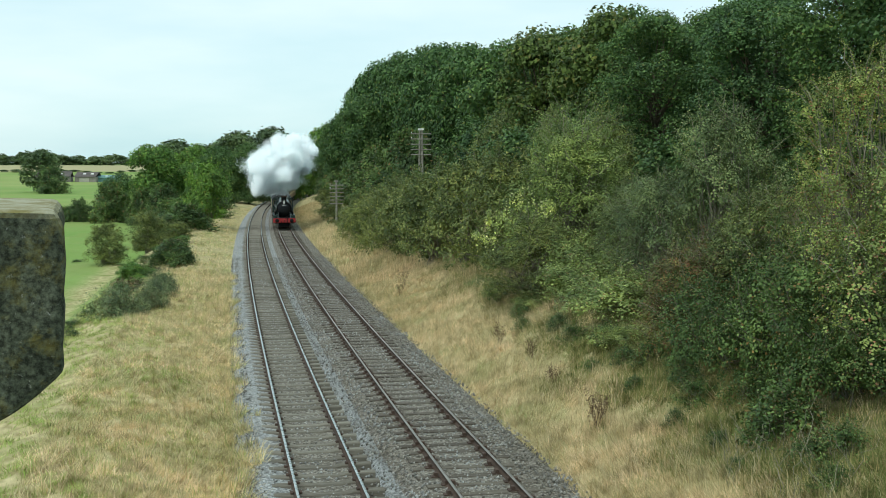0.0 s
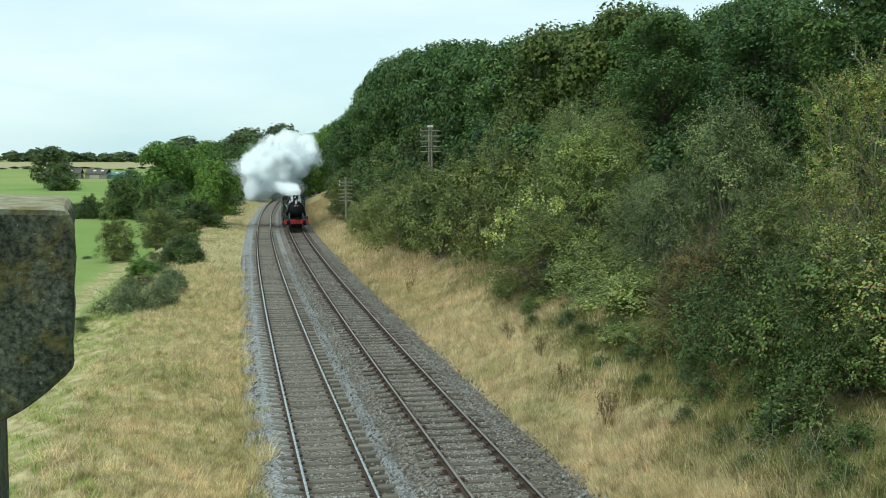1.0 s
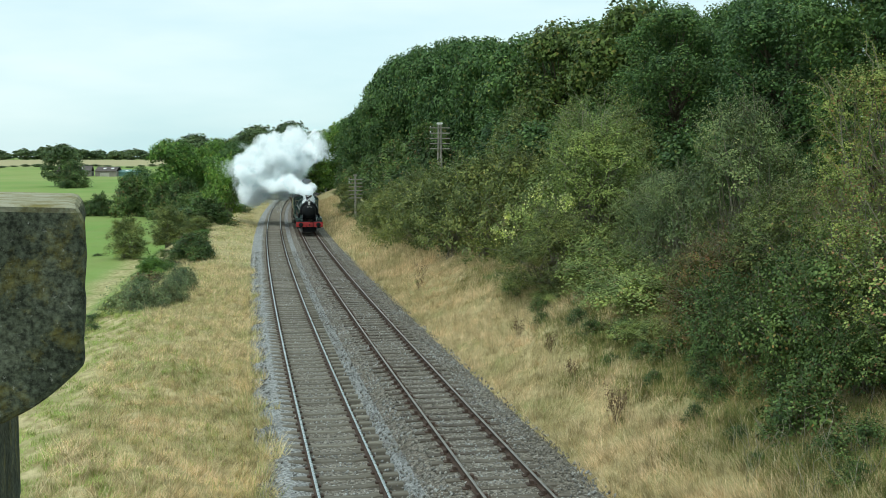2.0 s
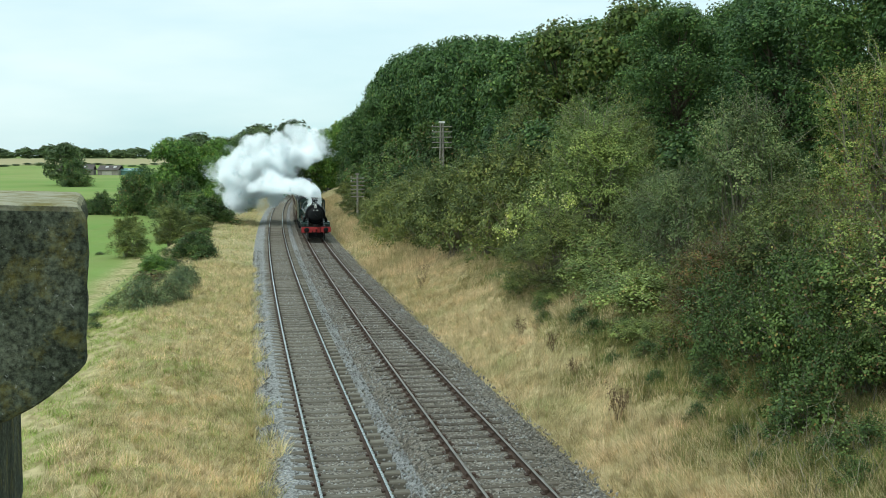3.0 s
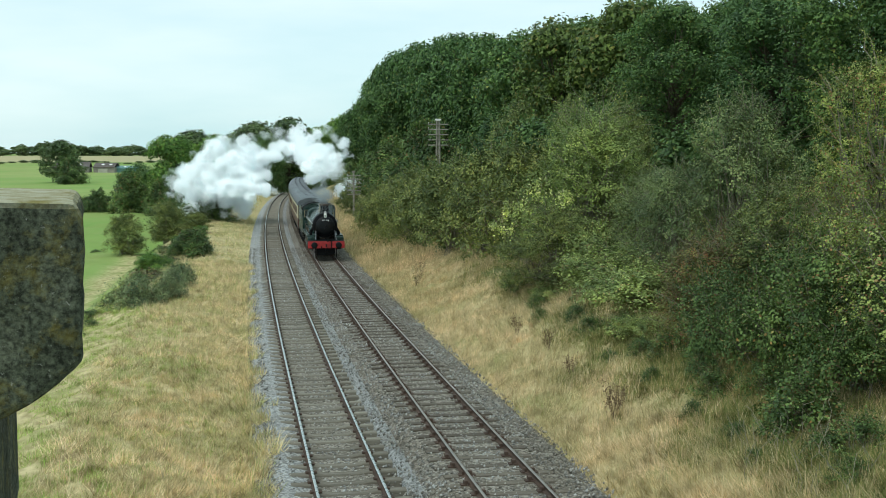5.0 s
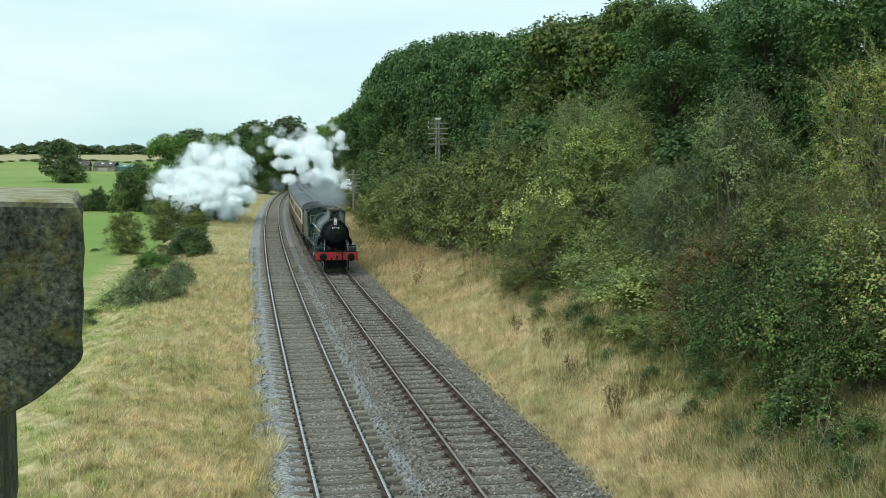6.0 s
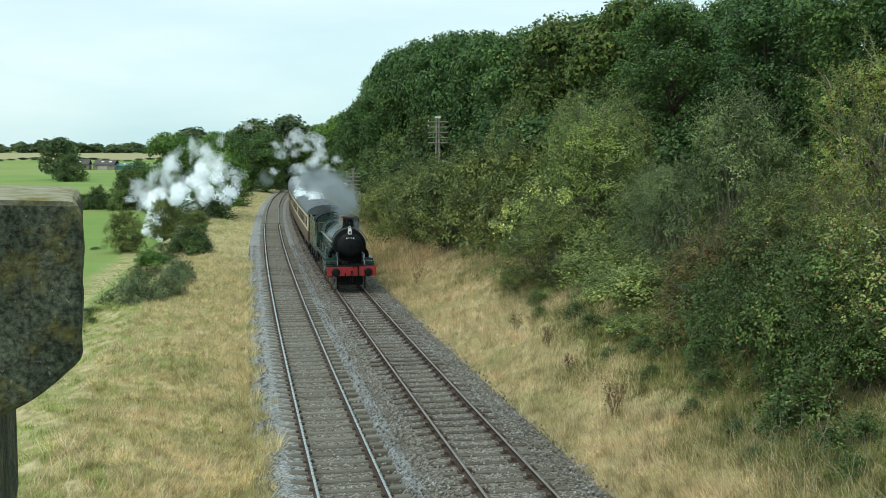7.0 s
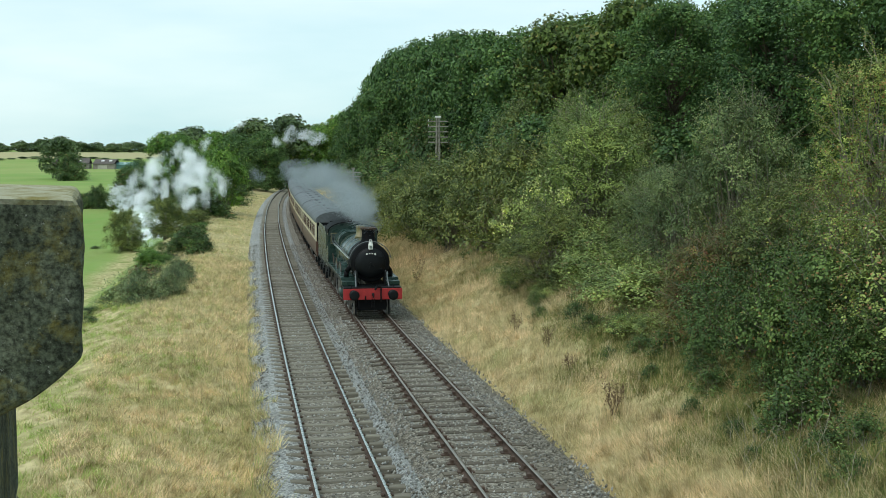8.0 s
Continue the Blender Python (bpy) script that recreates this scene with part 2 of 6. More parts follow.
def rod(bm, a, b, r0, r1=None, n=10, caps=True):
    a, b = Vector(a), Vector(b)
    m = Matrix.Translation((a + b) / 2) @ (b - a).to_track_quat("Z", "Y").to_matrix().to_4x4()
    bmesh.ops.create_cone(bm, cap_ends=caps, segments=n, radius1=r0, radius2=r0 if r1 is None else r1, depth=(b - a).length, matrix=m)
    return bm


def lathe(bm, stops, n=28, m=None):
    """Turns (radius, height) stops about the z axis."""
    rings = []
    for r, h in stops:
        ring = []
        for i in range(n):
            a = 2 * math.pi * i / n
            v = Vector((r * math.cos(a), r * math.sin(a), h))
            ring.append(bm.verts.new(m @ v if m is not None else v))
        rings.append(ring)
    for p, q in zip(rings, rings[1:]):
        for i in range(n):
            bm.faces.new((p[i], p[(i + 1) % n], q[(i + 1) % n], q[i]))
    bm.faces.new(rings[0][::-1])
    bm.faces.new(rings[-1])
    bmesh.ops.recalc_face_normals(bm, faces=bm.faces)
    return bm


def extrude_profile(bm, pts, y0, y1):
    """A prism from an (x, z) outline, from y0 to y1."""
    a = [bm.verts.new((x, y0, z)) for x, z in pts]
    b = [bm.verts.new((x, y1, z)) for x, z in pts]
    n = len(pts)
    for i in range(n):
        bm.faces.new((a[i], a[(i + 1) % n], b[(i + 1) % n], b[i]))
    bm.faces.new(a[::-1])
    bm.faces.new(b)
    bmesh.ops.recalc_face_normals(bm, faces=bm.faces)
    return bm


# ================= the line of the railway =================
# Metres along the left track from a point 20 m ahead; the line bears left, then bends right.
A_S = np.arange(-80, 520, 1.0)
A_H = -0.18768857 + 0.00036220802 * A_S - 1.9406524e-06 * A_S ** 2 / 2 + 1.7031289e-08 * A_S ** 3 / 3
A_H = np.where(A_S < 0, -0.18768857 + 0.00036220802 * A_S, A_H)
A_X, A_Y = np.cumsum(np.sin(A_H)), np.cumsum(np.cos(A_H))
A_X, A_Y = A_X - A_X[80] - 1.3080114, A_Y - A_Y[80] + 20.0
SEP = 3.511


def on_line(s, d, z=0.0):
    """The place s metres along the line, d metres to the right of the left track's centre."""
    x, y, h = np.interp(s, A_S, A_X), np.interp(s, A_S, A_Y), np.interp(s, A_S, A_H)
    return Vector((x + d * math.cos(h), y - d * math.sin(h), z))


def heading(s):
    return float(np.interp(s, A_S, A_H))


def line_coords(x, y):
    """How far along the line and how far to the right of it points lie."""
    x, y = np.atleast_1d(np.asarray(x, float)), np.atleast_1d(np.asarray(y, float))
    s, d = np.empty_like(x), np.empty_like(x)
    for i in range(0, len(x), 4000):
        k = slice(i, i + 4000)
        j = ((A_X[None] - x[k, None]) ** 2 + (A_Y[None] - y[k, None]) ** 2).argmin(1)
        dx, dy, c, n = x[k] - A_X[j], y[k] - A_Y[j], np.cos(A_H[j]), np.sin(A_H[j])
        d[k], s[k] = dx * c - dy * n, A_S[j] + dx * n + dy * c
    return s, d


PROFILE_D = [-400, -26, -13, -9.3, -7, -5, -3.2, -2.3, -1.6, 5.5, 6.2, 7.2, 12, 18, 30, 60, 200, 600]
PROFILE_Z = [-3.2, -3.2, -3.0, -0.5, 0.05, 0.05, -0.12, -0.32, -0.5, -0.5, -0.32, 0.0, 1.95, 4.3, 6.0, 8.0, 10, 12]


def ground_z(x, y):
    x, y = np.atleast_1d(np.asarray(x, float)), np.atleast_1d(np.asarray(y, float))
    s, d = line_coords(x, y)
    z = np.interp(d, PROFILE_D, PROFILE_Z)
    dist = np.hypot(x, y)
    far = np.clip((-9 - d) / 16, 0, 1)
    rise = np.interp(dist, [100, 600, 720, 900, 1500, 4000], [0, 3.4, 8.5, 13.0, 19.0, 21.0])
    z = z + far * rise
    bank = np.clip((d - 6.2) / 3, 0, 1) + np.clip((-2.6 - d) / 2, 0, 1) * np.clip((d + 60) / 30, 0, 1)
    for k, f, a in ((3.1, 0.31, 0.10), (7.7, 0.83, 0.05), (1.9, 1.55, 0.035)):
        z = z + bank * a * (np.sin(f * x * 1.7 + k) * np.cos(f * y * 1.3 + k * 2) + np.sin(f * (x + y) * 2.3))
    return z


def gz(x, y):
    return float(ground_z(x, y)[0])


def ground():
    xs = np.concatenate([-np.geomspace(3000, 60, 50), np.arange(-59, 45, 0.8), np.geomspace(45.5, 3000, 45)])
    ys = np.concatenate([-np.geomspace(900, 6, 14), np.arange(0, 150, 1.0), np.geomspace(151, 420, 90), np.geomspace(426, 4500, 60)])
    gx, gy = np.meshgrid(xs, ys)
    x, y = gx.ravel(), gy.ravel()
    z = ground_z(x, y)
    nx, ny = len(xs), len(ys)
    i = (np.arange(ny - 1)[:, None] * nx + np.arange(nx - 1)[None]).ravel()
    me = mesh_np("ground", np.stack([x, y, z], 1), np.stack([i, i + 1, i + nx + 1, i + nx], 1))
    s, d = line_coords(x, y)
    straw = np.where(d < 0, np.clip((d + 12.2) / 2, 0, 1), np.clip((40 - d) / 8, 0, 1))
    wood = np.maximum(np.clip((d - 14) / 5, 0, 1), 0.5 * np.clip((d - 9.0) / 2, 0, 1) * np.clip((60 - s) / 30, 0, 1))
    dist = np.hypot(x, y)
    tan = np.clip((dist - 725) / 20, 0, 1) * np.clip((980 - dist) / 60, 0, 1) * (d < -30)
    # a worn cart track across the lower field
    cart = np.exp(-((d + 14.0) / 1.3) ** 2) * (s < 100)
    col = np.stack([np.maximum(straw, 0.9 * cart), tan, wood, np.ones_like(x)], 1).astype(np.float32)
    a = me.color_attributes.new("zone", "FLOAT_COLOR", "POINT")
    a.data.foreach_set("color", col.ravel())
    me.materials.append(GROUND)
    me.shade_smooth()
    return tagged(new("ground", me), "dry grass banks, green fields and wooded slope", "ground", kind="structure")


ground()


# ================= the two tracks =================
def strip(name, section, s0, s1, step, material):
    """Sweeps a (d, z) section along the line."""
    ss = np.arange(s0, s1 + step / 2, step)
    k = len(section)
    v = np.array([on_line(s, d, z) for s in ss for d, z in section])
    i = (np.arange(len(ss) - 1)[:, None] * k + np.arange(k - 1)[None]).ravel()
    me = mesh_np(name, v, np.stack([i, i + 1, i + k + 1, i + k], 1))
    me.materials.append(material)
    return me


def ballast(name, centre, material, label, left, right, heap, mid):
    sec = [(centre - left - 0.45, -0.52), (centre - left, -0.24), (centre - 1.3, heap), (centre - 0.8, mid), (centre, mid - 0.005),
           (centre + 0.8, mid - 0.005), (centre + 1.3, 1.6 * mid - 0.04 if heap > -0.2 else mid - 0.02), (centre + right, -0.26), (centre + right + 0.45, -0.52)]
    me = strip(name, sec, -30, 420, 1.0, material)
    return tagged(new(name, me), label, "ballast", kind="structure")


ballast("ballast_bed", 0.0, BALLAST, "clean grey stone ballast under the concrete-sleepered track", 1.85, 1.50, -0.150, -0.238)
tagged(new("ballast_bed", strip("ballast_bed", [(-0.69, -0.205), (-0.4, -0.216), (0.0, -0.22), (0.4, -0.216), (0.69, -0.205)], -30, 420, 1.0, BALLAST_OLD)),
       "brown-stained ballast between the running rails", "ballast", kind="structure")
ballast("ballast_bed", SEP, BALLAST_OLD, "older brown-grey ballast under the timber-sleepered track", 1.45, 2.05, -0.205, -0.178)

RAIL_SEC = [(-0.068, -0.155), (-0.068, -0.143), (-0.012, -0.128), (-0.010, -0.045), (-0.036, -0.035), (-0.036, -0.004)]
RAIL_SEC = RAIL_SEC + [(-x, z) for x, z in RAIL_SEC[::-1]]
HEAD_SEC = [(-0.0362, -0.008), (-0.031, 0.0), (0.031, 0.0), (0.0362, -0.008)]


def railway(name, centre, head, sleeper_kind, label):
    track = tagged(empty(name), label, "railway track", kind="structure")
    for side in (-0.7525, 0.7525):
        rail = part("rail", strip("rail", [(centre + side + x, z) for x, z in RAIL_SEC], -30, 420, 1.0, RAIL_RUST), RAIL_RUST, track)
        part("rail_head", strip("rail_head", [(centre + side + x, z + 0.002) for x, z in HEAD_SEC], -30, 420, 1.0, head), head, rail, "worn shiny running surface")
    bm = bmesh.new()
    if sleeper_kind == "concrete":
        half, wide, top = 1.26, 0.13, -0.155
        prof = [(-1.26, 0.0), (-0.95, 0.0), (-0.55, 0.0), (-0.35, -0.035), (0.35, -0.035), (0.55, 0.0), (0.95, 0.0), (1.26, 0.0)]
        rows = []
        for x, z in prof:
            rows.append([bm.verts.new((x, y, z + h)) for y, h in ((-wide - 0.02, -0.19), (-wide, -0.02), (-wide + 0.02, 0), (wide - 0.02, 0), (wide, -0.02), (wide + 0.02, -0.19))])
        for p, q in zip(rows, rows[1:]):
            for a in range(5):
                bm.faces.new((p[a], p[a + 1], q[a + 1], q[a]))
        bm.faces.new(rows[0][::-1])
        bm.faces.new(rows[-1])
        bmesh.ops.recalc_face_normals(bm, faces=bm.faces)
        mat = CONCRETE
    else:
        top = -0.165
        box(bm, -1.29, 1.29, -0.127, 0.127, -0.13, 0.0, 0.012)
        mat = TIMBER
    me = bpy.data.meshes.new("sleeper")
    bm.to_mesh(me)
    bm.free()
    me.materials.append(mat)
    # chairs or clips either side of each rail
    bm = bmesh.new()
    for side in (-0.7525, 0.7525):
        if sleeper_kind == "concrete":
            for dx in (-0.10, 0.10):
                box(bm, side + dx - 0.035, side + dx + 0.035, -0.07, 0.07, 0.0, 0.05, 0.01)
        else:
            box(bm, side - 0.20, side + 0.20, -0.09, 0.09, 0.0, 0.03)
            for dx in (-0.085, 0.085):
                box(bm, side + dx - 0.04, side + dx + 0.04, -0.07, 0.07, 0.03, 0.11)
    ch = bpy.data.meshes.new("rail_fixing")
    bm.to_mesh(ch)
    bm.free()
    ch.materials.append(RAIL_RUST)
    rng = random.Random(5)
    far_v, far_f = [], []
    base_v = np.array([v.co for v in me.vertices])
    base_f = [tuple(p.vertices) for p in me.polygons]
    n = int((300 + 8) / 0.76)
    for i in range(n):
        s = -8 + i * 0.76 + rng.uniform(-0.02, 0.02)
        p = on_line(s, centre, top + rng.uniform(-0.012, 0.008))
        m = Matrix.Translation(p) @ pose(0, 0, 0, 0, rng.uniform(-0.3, 0.3), -math.degrees(heading(s)) + rng.uniform(-0.8, 0.8))
        if sleeper_kind != "concrete":
            m = m @ Matrix.Translation((rng.uniform(-0.06, 0.06), 0, 0))
        if i < 150:
            sl = new("sleeper", me)
            sl.parent = track
            sl.matrix_basis = m
            fx = new("rail_fixing", ch)
            fx.parent = sl
        else:
            k = len(far_v)
            far_v += [m @ Vector(v) for v in base_v]
            far_f += [tuple(a + k for a in f) for f in base_f]
    fm = bpy.data.meshes.new("far_sleepers")
    fm.from_pydata([tuple(v) for v in far_v], [], far_f)
    tagged(part("far_sleepers", fm, mat, track), kind="stuff")
    return track


railway("railway_track", 0.0, RAIL_HEAD, "concrete", "railway track with polished rails on pale concrete sleepers")
railway("railway_track", SEP, RAIL_HEAD_DULL, "timber", "railway track with brown rails on weathered timber sleepers")


def loose_stones():
    """Separate ballast stones on the nearer stretch of the bed."""
    rng = np.random.default_rng(3)
    n = 26000
    s = -4 + 78 * rng.random(n) ** 1.7
    d = rng.uniform(-2.05, SEP + 2.35, n)
    z = np.where((d < -1.75) | (d > SEP + 1.95), -0.26, np.where(d > SEP - 1.4, -0.184, np.where(d < -1.1, -0.17, -0.222))) + rng.normal(0, 0.012, n)
    x, y, h = np.interp(s, A_S, A_X), np.interp(s, A_S, A_Y), np.interp(s, A_S, A_H)
    c = np.stack([x + d * np.cos(h), y - d * np.sin(h), z], 1)
    r = rng.uniform(0.02, 0.05, n)
    octa = np.array([(1, 0, 0), (-1, 0, 0), (0, 1, 0), (0, -1, 0), (0, 0, 1), (0, 0, -1)], float)
    v = octa[None] * rng.uniform(0.6, 1.25, (n, 6, 3)) * r[:, None, None]
    a = rng.uniform(0, 6.28, n)
    ca, sa = np.cos(a)[:, None], np.sin(a)[:, None]
    v = np.stack([v[..., 0] * ca - v[..., 1] * sa + 0.3 * v[..., 2], v[..., 0] * sa + v[..., 1] * ca, v[..., 2]], -1) + c[:, None]
    f = np.array([(0, 2, 4), (2, 1, 4), (1, 3, 4), (3, 0, 4), (2, 0, 5), (1, 2, 5), (3, 1, 5), (0, 3, 5)])
    me = mesh_np("ballast_stones", v.reshape(-1, 3), (f[None] + 6 * np.arange(n)[:, None, None]).reshape(-1, 3))
    tagged(part("ballast_stones", me, STONES), "loose grey and brown ballast stones", "ballast", kind="stuff")


loose_stones()


# ================= plants =================
def leaf_quads(c, nrm, size, rng, narrow=0.42, fold=0.18):
    """One folded, pointed leaf or spray for each centre."""
    n = len(c)
    nrm = nrm / (np.linalg.norm(nrm, axis=1, keepdims=True) + 1e-9)
    t = rng.normal(size=(n, 3))
    a = np.cross(nrm, t)
    a /= np.linalg.norm(a, axis=1, keepdims=True) + 1e-9
    b = np.cross(nrm, a)
    s = size[:, None]
    v = np.stack([c - a * s * 0.5, c + b * s * narrow + nrm * s * fold, c + a * s * 0.55, c - b * s * narrow + nrm * s * fold], 1)
    return v.reshape(-1, 3), np.arange(4 * n).reshape(-1, 4)


def leaf_tris(c, nrm, size, rng):
    """A plain three-cornered spray for each centre, for plants far off."""
    n = len(c)
    nrm = nrm / (np.linalg.norm(nrm, axis=1, keepdims=True) + 1e-9)
    a = np.cross(nrm, rng.normal(size=(n, 3)))
    a /= np.linalg.norm(a, axis=1, keepdims=True) + 1e-9
    b = np.cross(nrm, a)
    s = size[:, None]
    v = np.stack([c - a * s * 0.55 - b * s * 0.35, c + a * s * 0.55 - b * s * 0.30, c + b * s * 0.65 + a * s * rng.uniform(-0.3, 0.3, (n, 1))], 1)
    return v.reshape(-1, 3), np.arange(3 * n).reshape(-1, 3)


def clump_crown(rng, clumps, leaves, size, flat=0.8, shell=0.55, near=False, sprig=1):
    """Leaves spread over the outsides of many overlapping clumps. clumps: rows of x, y, z, radius."""
    tufts = leaves // sprig
    w = clumps[:, 3] ** 2
    k = rng.choice(len(clumps), tufts, p=w / w.sum())
    d = rng.normal(size=(tufts, 3))
    d /= np.linalg.norm(d, axis=1, keepdims=True)
    d[:, 2] = np.where(d[:, 2] < -0.6, -d[:, 2] * 0.5, d[:, 2])
    r = clumps[k, 3] * (shell + (1.08 - shell) * rng.random(tufts) ** 0.6)
    # ragged outline: each direction of a clump reaches a different way out
    wob = np.sin(d[:, 0] * 7 + k * 1.7) * np.cos(d[:, 1] * 6 + k * 2.3) * 0.16 + 1
    c = clumps[k, :3] + d * (r * wob)[:, None] * np.array([1, 1, flat])
    nrm = d * 1.1 + np.array([0, 0, 0.75 if sprig > 1 else 0.3]) + rng.normal(0, 0.27 if sprig > 1 else 0.5, (tufts, 3))
    if sprig > 1:   # leaves crowd into sprigs with gaps between
        c = np.repeat(c, sprig, 0) + rng.normal(0, size * 1.15, (tufts * sprig, 3))
        nrm = np.repeat(nrm, sprig, 0) + rng.normal(0, 0.28, (tufts * sprig, 3))
    return (leaf_quads if near else leaf_tris)(c, nrm, size * rng.uniform(0.6, 1.35, tufts * sprig), rng)


def branch_mesh(name, lines, sides=5):
    """Tapered limbs: each line is a list of (point, radius)."""
    vs, fs = [], []
    for ln in lines:
        base = len(vs)
        for i, (p, r) in enumerate(ln):
            q = ln[min(i + 1, len(ln) - 1)][0] - ln[max(i - 1, 0)][0]
            e = q.to_track_quat("Z", "Y")
            for j in range(sides):
                a = 2 * math.pi * j / sides
                vs.append(p + e @ Vector((r * math.cos(a), r * math.sin(a), 0)))
            if i:
                o = base + (i - 1) * sides
                for j in range(sides):
                    fs.append((o + j, o + (j + 1) % sides, o + sides + (j + 1) % sides, o + sides + j))
    return mesh_np(name, np.array([tuple(v) for v in vs]), np.array(fs))


def limb(rng, a, b, r0, r1, sag=0.1, n=5):
    a, b = Vector(a), Vector(b)
    out = []
    for i in range(n):
        t = i / (n - 1)
        p = a.lerp(b, t)
        if 0 < i < n - 1:
            p = p + Vector(rng.normal(0, 1, 3)) * (b - a).length * 0.035
        p.z += math.sin(t * math.pi) * sag * (b - a).length
        out.append((p, r0 + (r1 - r0) * t))
    return out


def make_tree(kind, seed, height, spread, leaves, leaf, material, label, trunk_share=0.22, clump_n=26, category="tree", lump=(0.24, 0.40)):
    """A broadleaf: tapered trunk, limbs to each clump, ragged crown of sprays."""
    rng = np.random.default_rng(seed)
    tree = tagged(empty(kind), label, category)
    cl = []
    zc = height * (trunk_share + (1 - trunk_share) * 0.5)
    hz = height * (1 - trunk_share) * 0.5
    for i in range(clump_n):
        u = rng.uniform(-1, 1)
        a = i * 2.4 + rng.uniform(-0.4, 0.4)
        w = math.sqrt(max(0.0, 1 - max(u, u * 0.6) ** 2)) * rng.uniform(0.5, 1.0)
        if u < -0.3:
            w *= 0.9
        r = spread * rng.uniform(*lump)
        cl.append((math.cos(a) * w * (spread - r * 0.6), math.sin(a) * w * (spread - r * 0.6), zc + u * (hz - r * 0.55), r))
    cl.append((0, 0, zc, spread * 0.62))
    cl = np.array(cl)
    v, f = clump_crown(rng, cl, leaves, leaf)
    tr = height * 0.022
    lines = [[(Vector((0, 0, -0.4)), tr * 1.35), (Vector((0, 0, height * 0.05)), tr), (Vector((tr, 0, height * 0.3)), tr * 0.8),
              (Vector((0, tr, height * 0.62)), tr * 0.45), (Vector((0, 0, height * 0.86)), tr * 0.12)]]
    for c in cl[:-1:3]:
        z0 = height * rng.uniform(0.2, 0.5)
        lines.append(limb(rng, (0, 0, min(z0, c[2])), c[:3], tr * 0.38, tr * 0.06))
    part("trunk", branch_mesh("trunk", lines, 6), BARK, tree, "grey-brown trunk and limbs", True)
    part("crown", mesh_np("crown", v, f), material, tree)
    return tree


def make_bush(kind, seed, height, spread, leaves, leaf, material, label, arching=40, clump_n=22, category="bush", near=True):
    """A hedge shrub: many stems from the base, leafy to the ground, with long shoots standing out."""
    rng = np.random.default_rng(seed)
    bush = tagged(empty(kind), label, category)
    cl = []
    for i in range(clump_n):
        a = i * 2.4 + rng.uniform(-0.5, 0.5)
        u = rng.random()
        w = math.sqrt(1 - u ** 2.2) * rng.uniform(0.35, 1.0)
        r = spread * rng.uniform(0.18, 0.40)
        cl.append((math.cos(a) * w * (spread - r * 0.5), math.sin(a) * w * (spread - r * 0.5), max(r * 0.45, u * (height - r * 0.8)), r))
    cl = np.array(cl)
    main = int(leaves * 0.78)
    v, f = clump_crown(rng, cl, main, leaf, 0.85, 0.78, near, 9)
    vs, fs = [v], [f]
    off = len(v)
    lines = []
    for c in cl:
        for _ in range(2 if near else 1):
            b = rng.normal(0, spread * 0.12, 2)
            lines.append(limb(rng, (b[0], b[1], -0.15), c[:3] + rng.normal(0, 0.2, 3), 0.035 * height / 4, 0.008, 0.06, 5 if near else 3))
    per = (leaves - main) // max(1, arching)
    for i in range(arching):
        c = cl[rng.integers(len(cl))]
        d = rng.normal(size=3)
        d /= np.linalg.norm(d)
        d[2] = abs(d[2]) * 0.9 + 0.35
        a = c[:3] + d * c[3] * 0.4
        b = c[:3] + d * c[3] * rng.uniform(1.15, 1.75)
        ln = limb(rng, a, b, 0.012 * height / 4, 0.003, 0.10)
        lines.append(ln)
        t = rng.random(per)
        q = np.array([tuple(p) for p, _ in ln])
        pos = np.stack([np.interp(t * (len(q) - 1), np.arange(len(q)), q[:, j]) for j in range(3)], 1) + rng.normal(0, leaf * 0.9, (per, 3))
        v2, f2 = (leaf_quads if near else leaf_tris)(pos, rng.normal(size=(per, 3)) + np.array([0, 0, 0.8]), leaf * rng.uniform(0.5, 1.1, per), rng)
        vs.append(v2)
        fs.append(f2 + off)
        off += len(v2)
    part("branchwork", branch_mesh("branchwork", lines, 3), TWIG, bush, "grey-brown woody branches")
    part("foliage", mesh_np("foliage", np.concatenate(vs), np.concatenate(fs)), material, bush)
    return bush


def plant(proto, x, y, turn=0.0, size=1.0, tall=1.0, sink=0.1, label=""):
    """Sets a copy of a plant on the ground."""
    m = pose(x, y, gz(x, y) - sink, 0, 0, turn) @ Matrix.Diagonal((size, size, size * tall, 1))
    ob = copy_thing(proto, m)
    if label:
        tagged(ob, label)
    return ob


def retire(proto, x, y, turn=0.0, size=1.0, tall=1.0, sink=0.1):
    """Puts the first one of a kind at its own place."""
    proto.matrix_basis = pose(x, y, gz(x, y) - sink, 0, 0, turn) @ Matrix.Diagonal((size, size, size * tall, 1))


prng = random.Random(11)


def grove(protos, places):
    """Sets plants in turn: the first of each kind, then copies."""
    used = set()
    for x, y, k, size, tall in places:
        turn = prng.uniform(0, 360)
        if k in used:
            plant(protos[k], x, y, turn, size, tall)
        else:
            used.add(k)
            retire(protos[k], x, y, turn, size, tall)


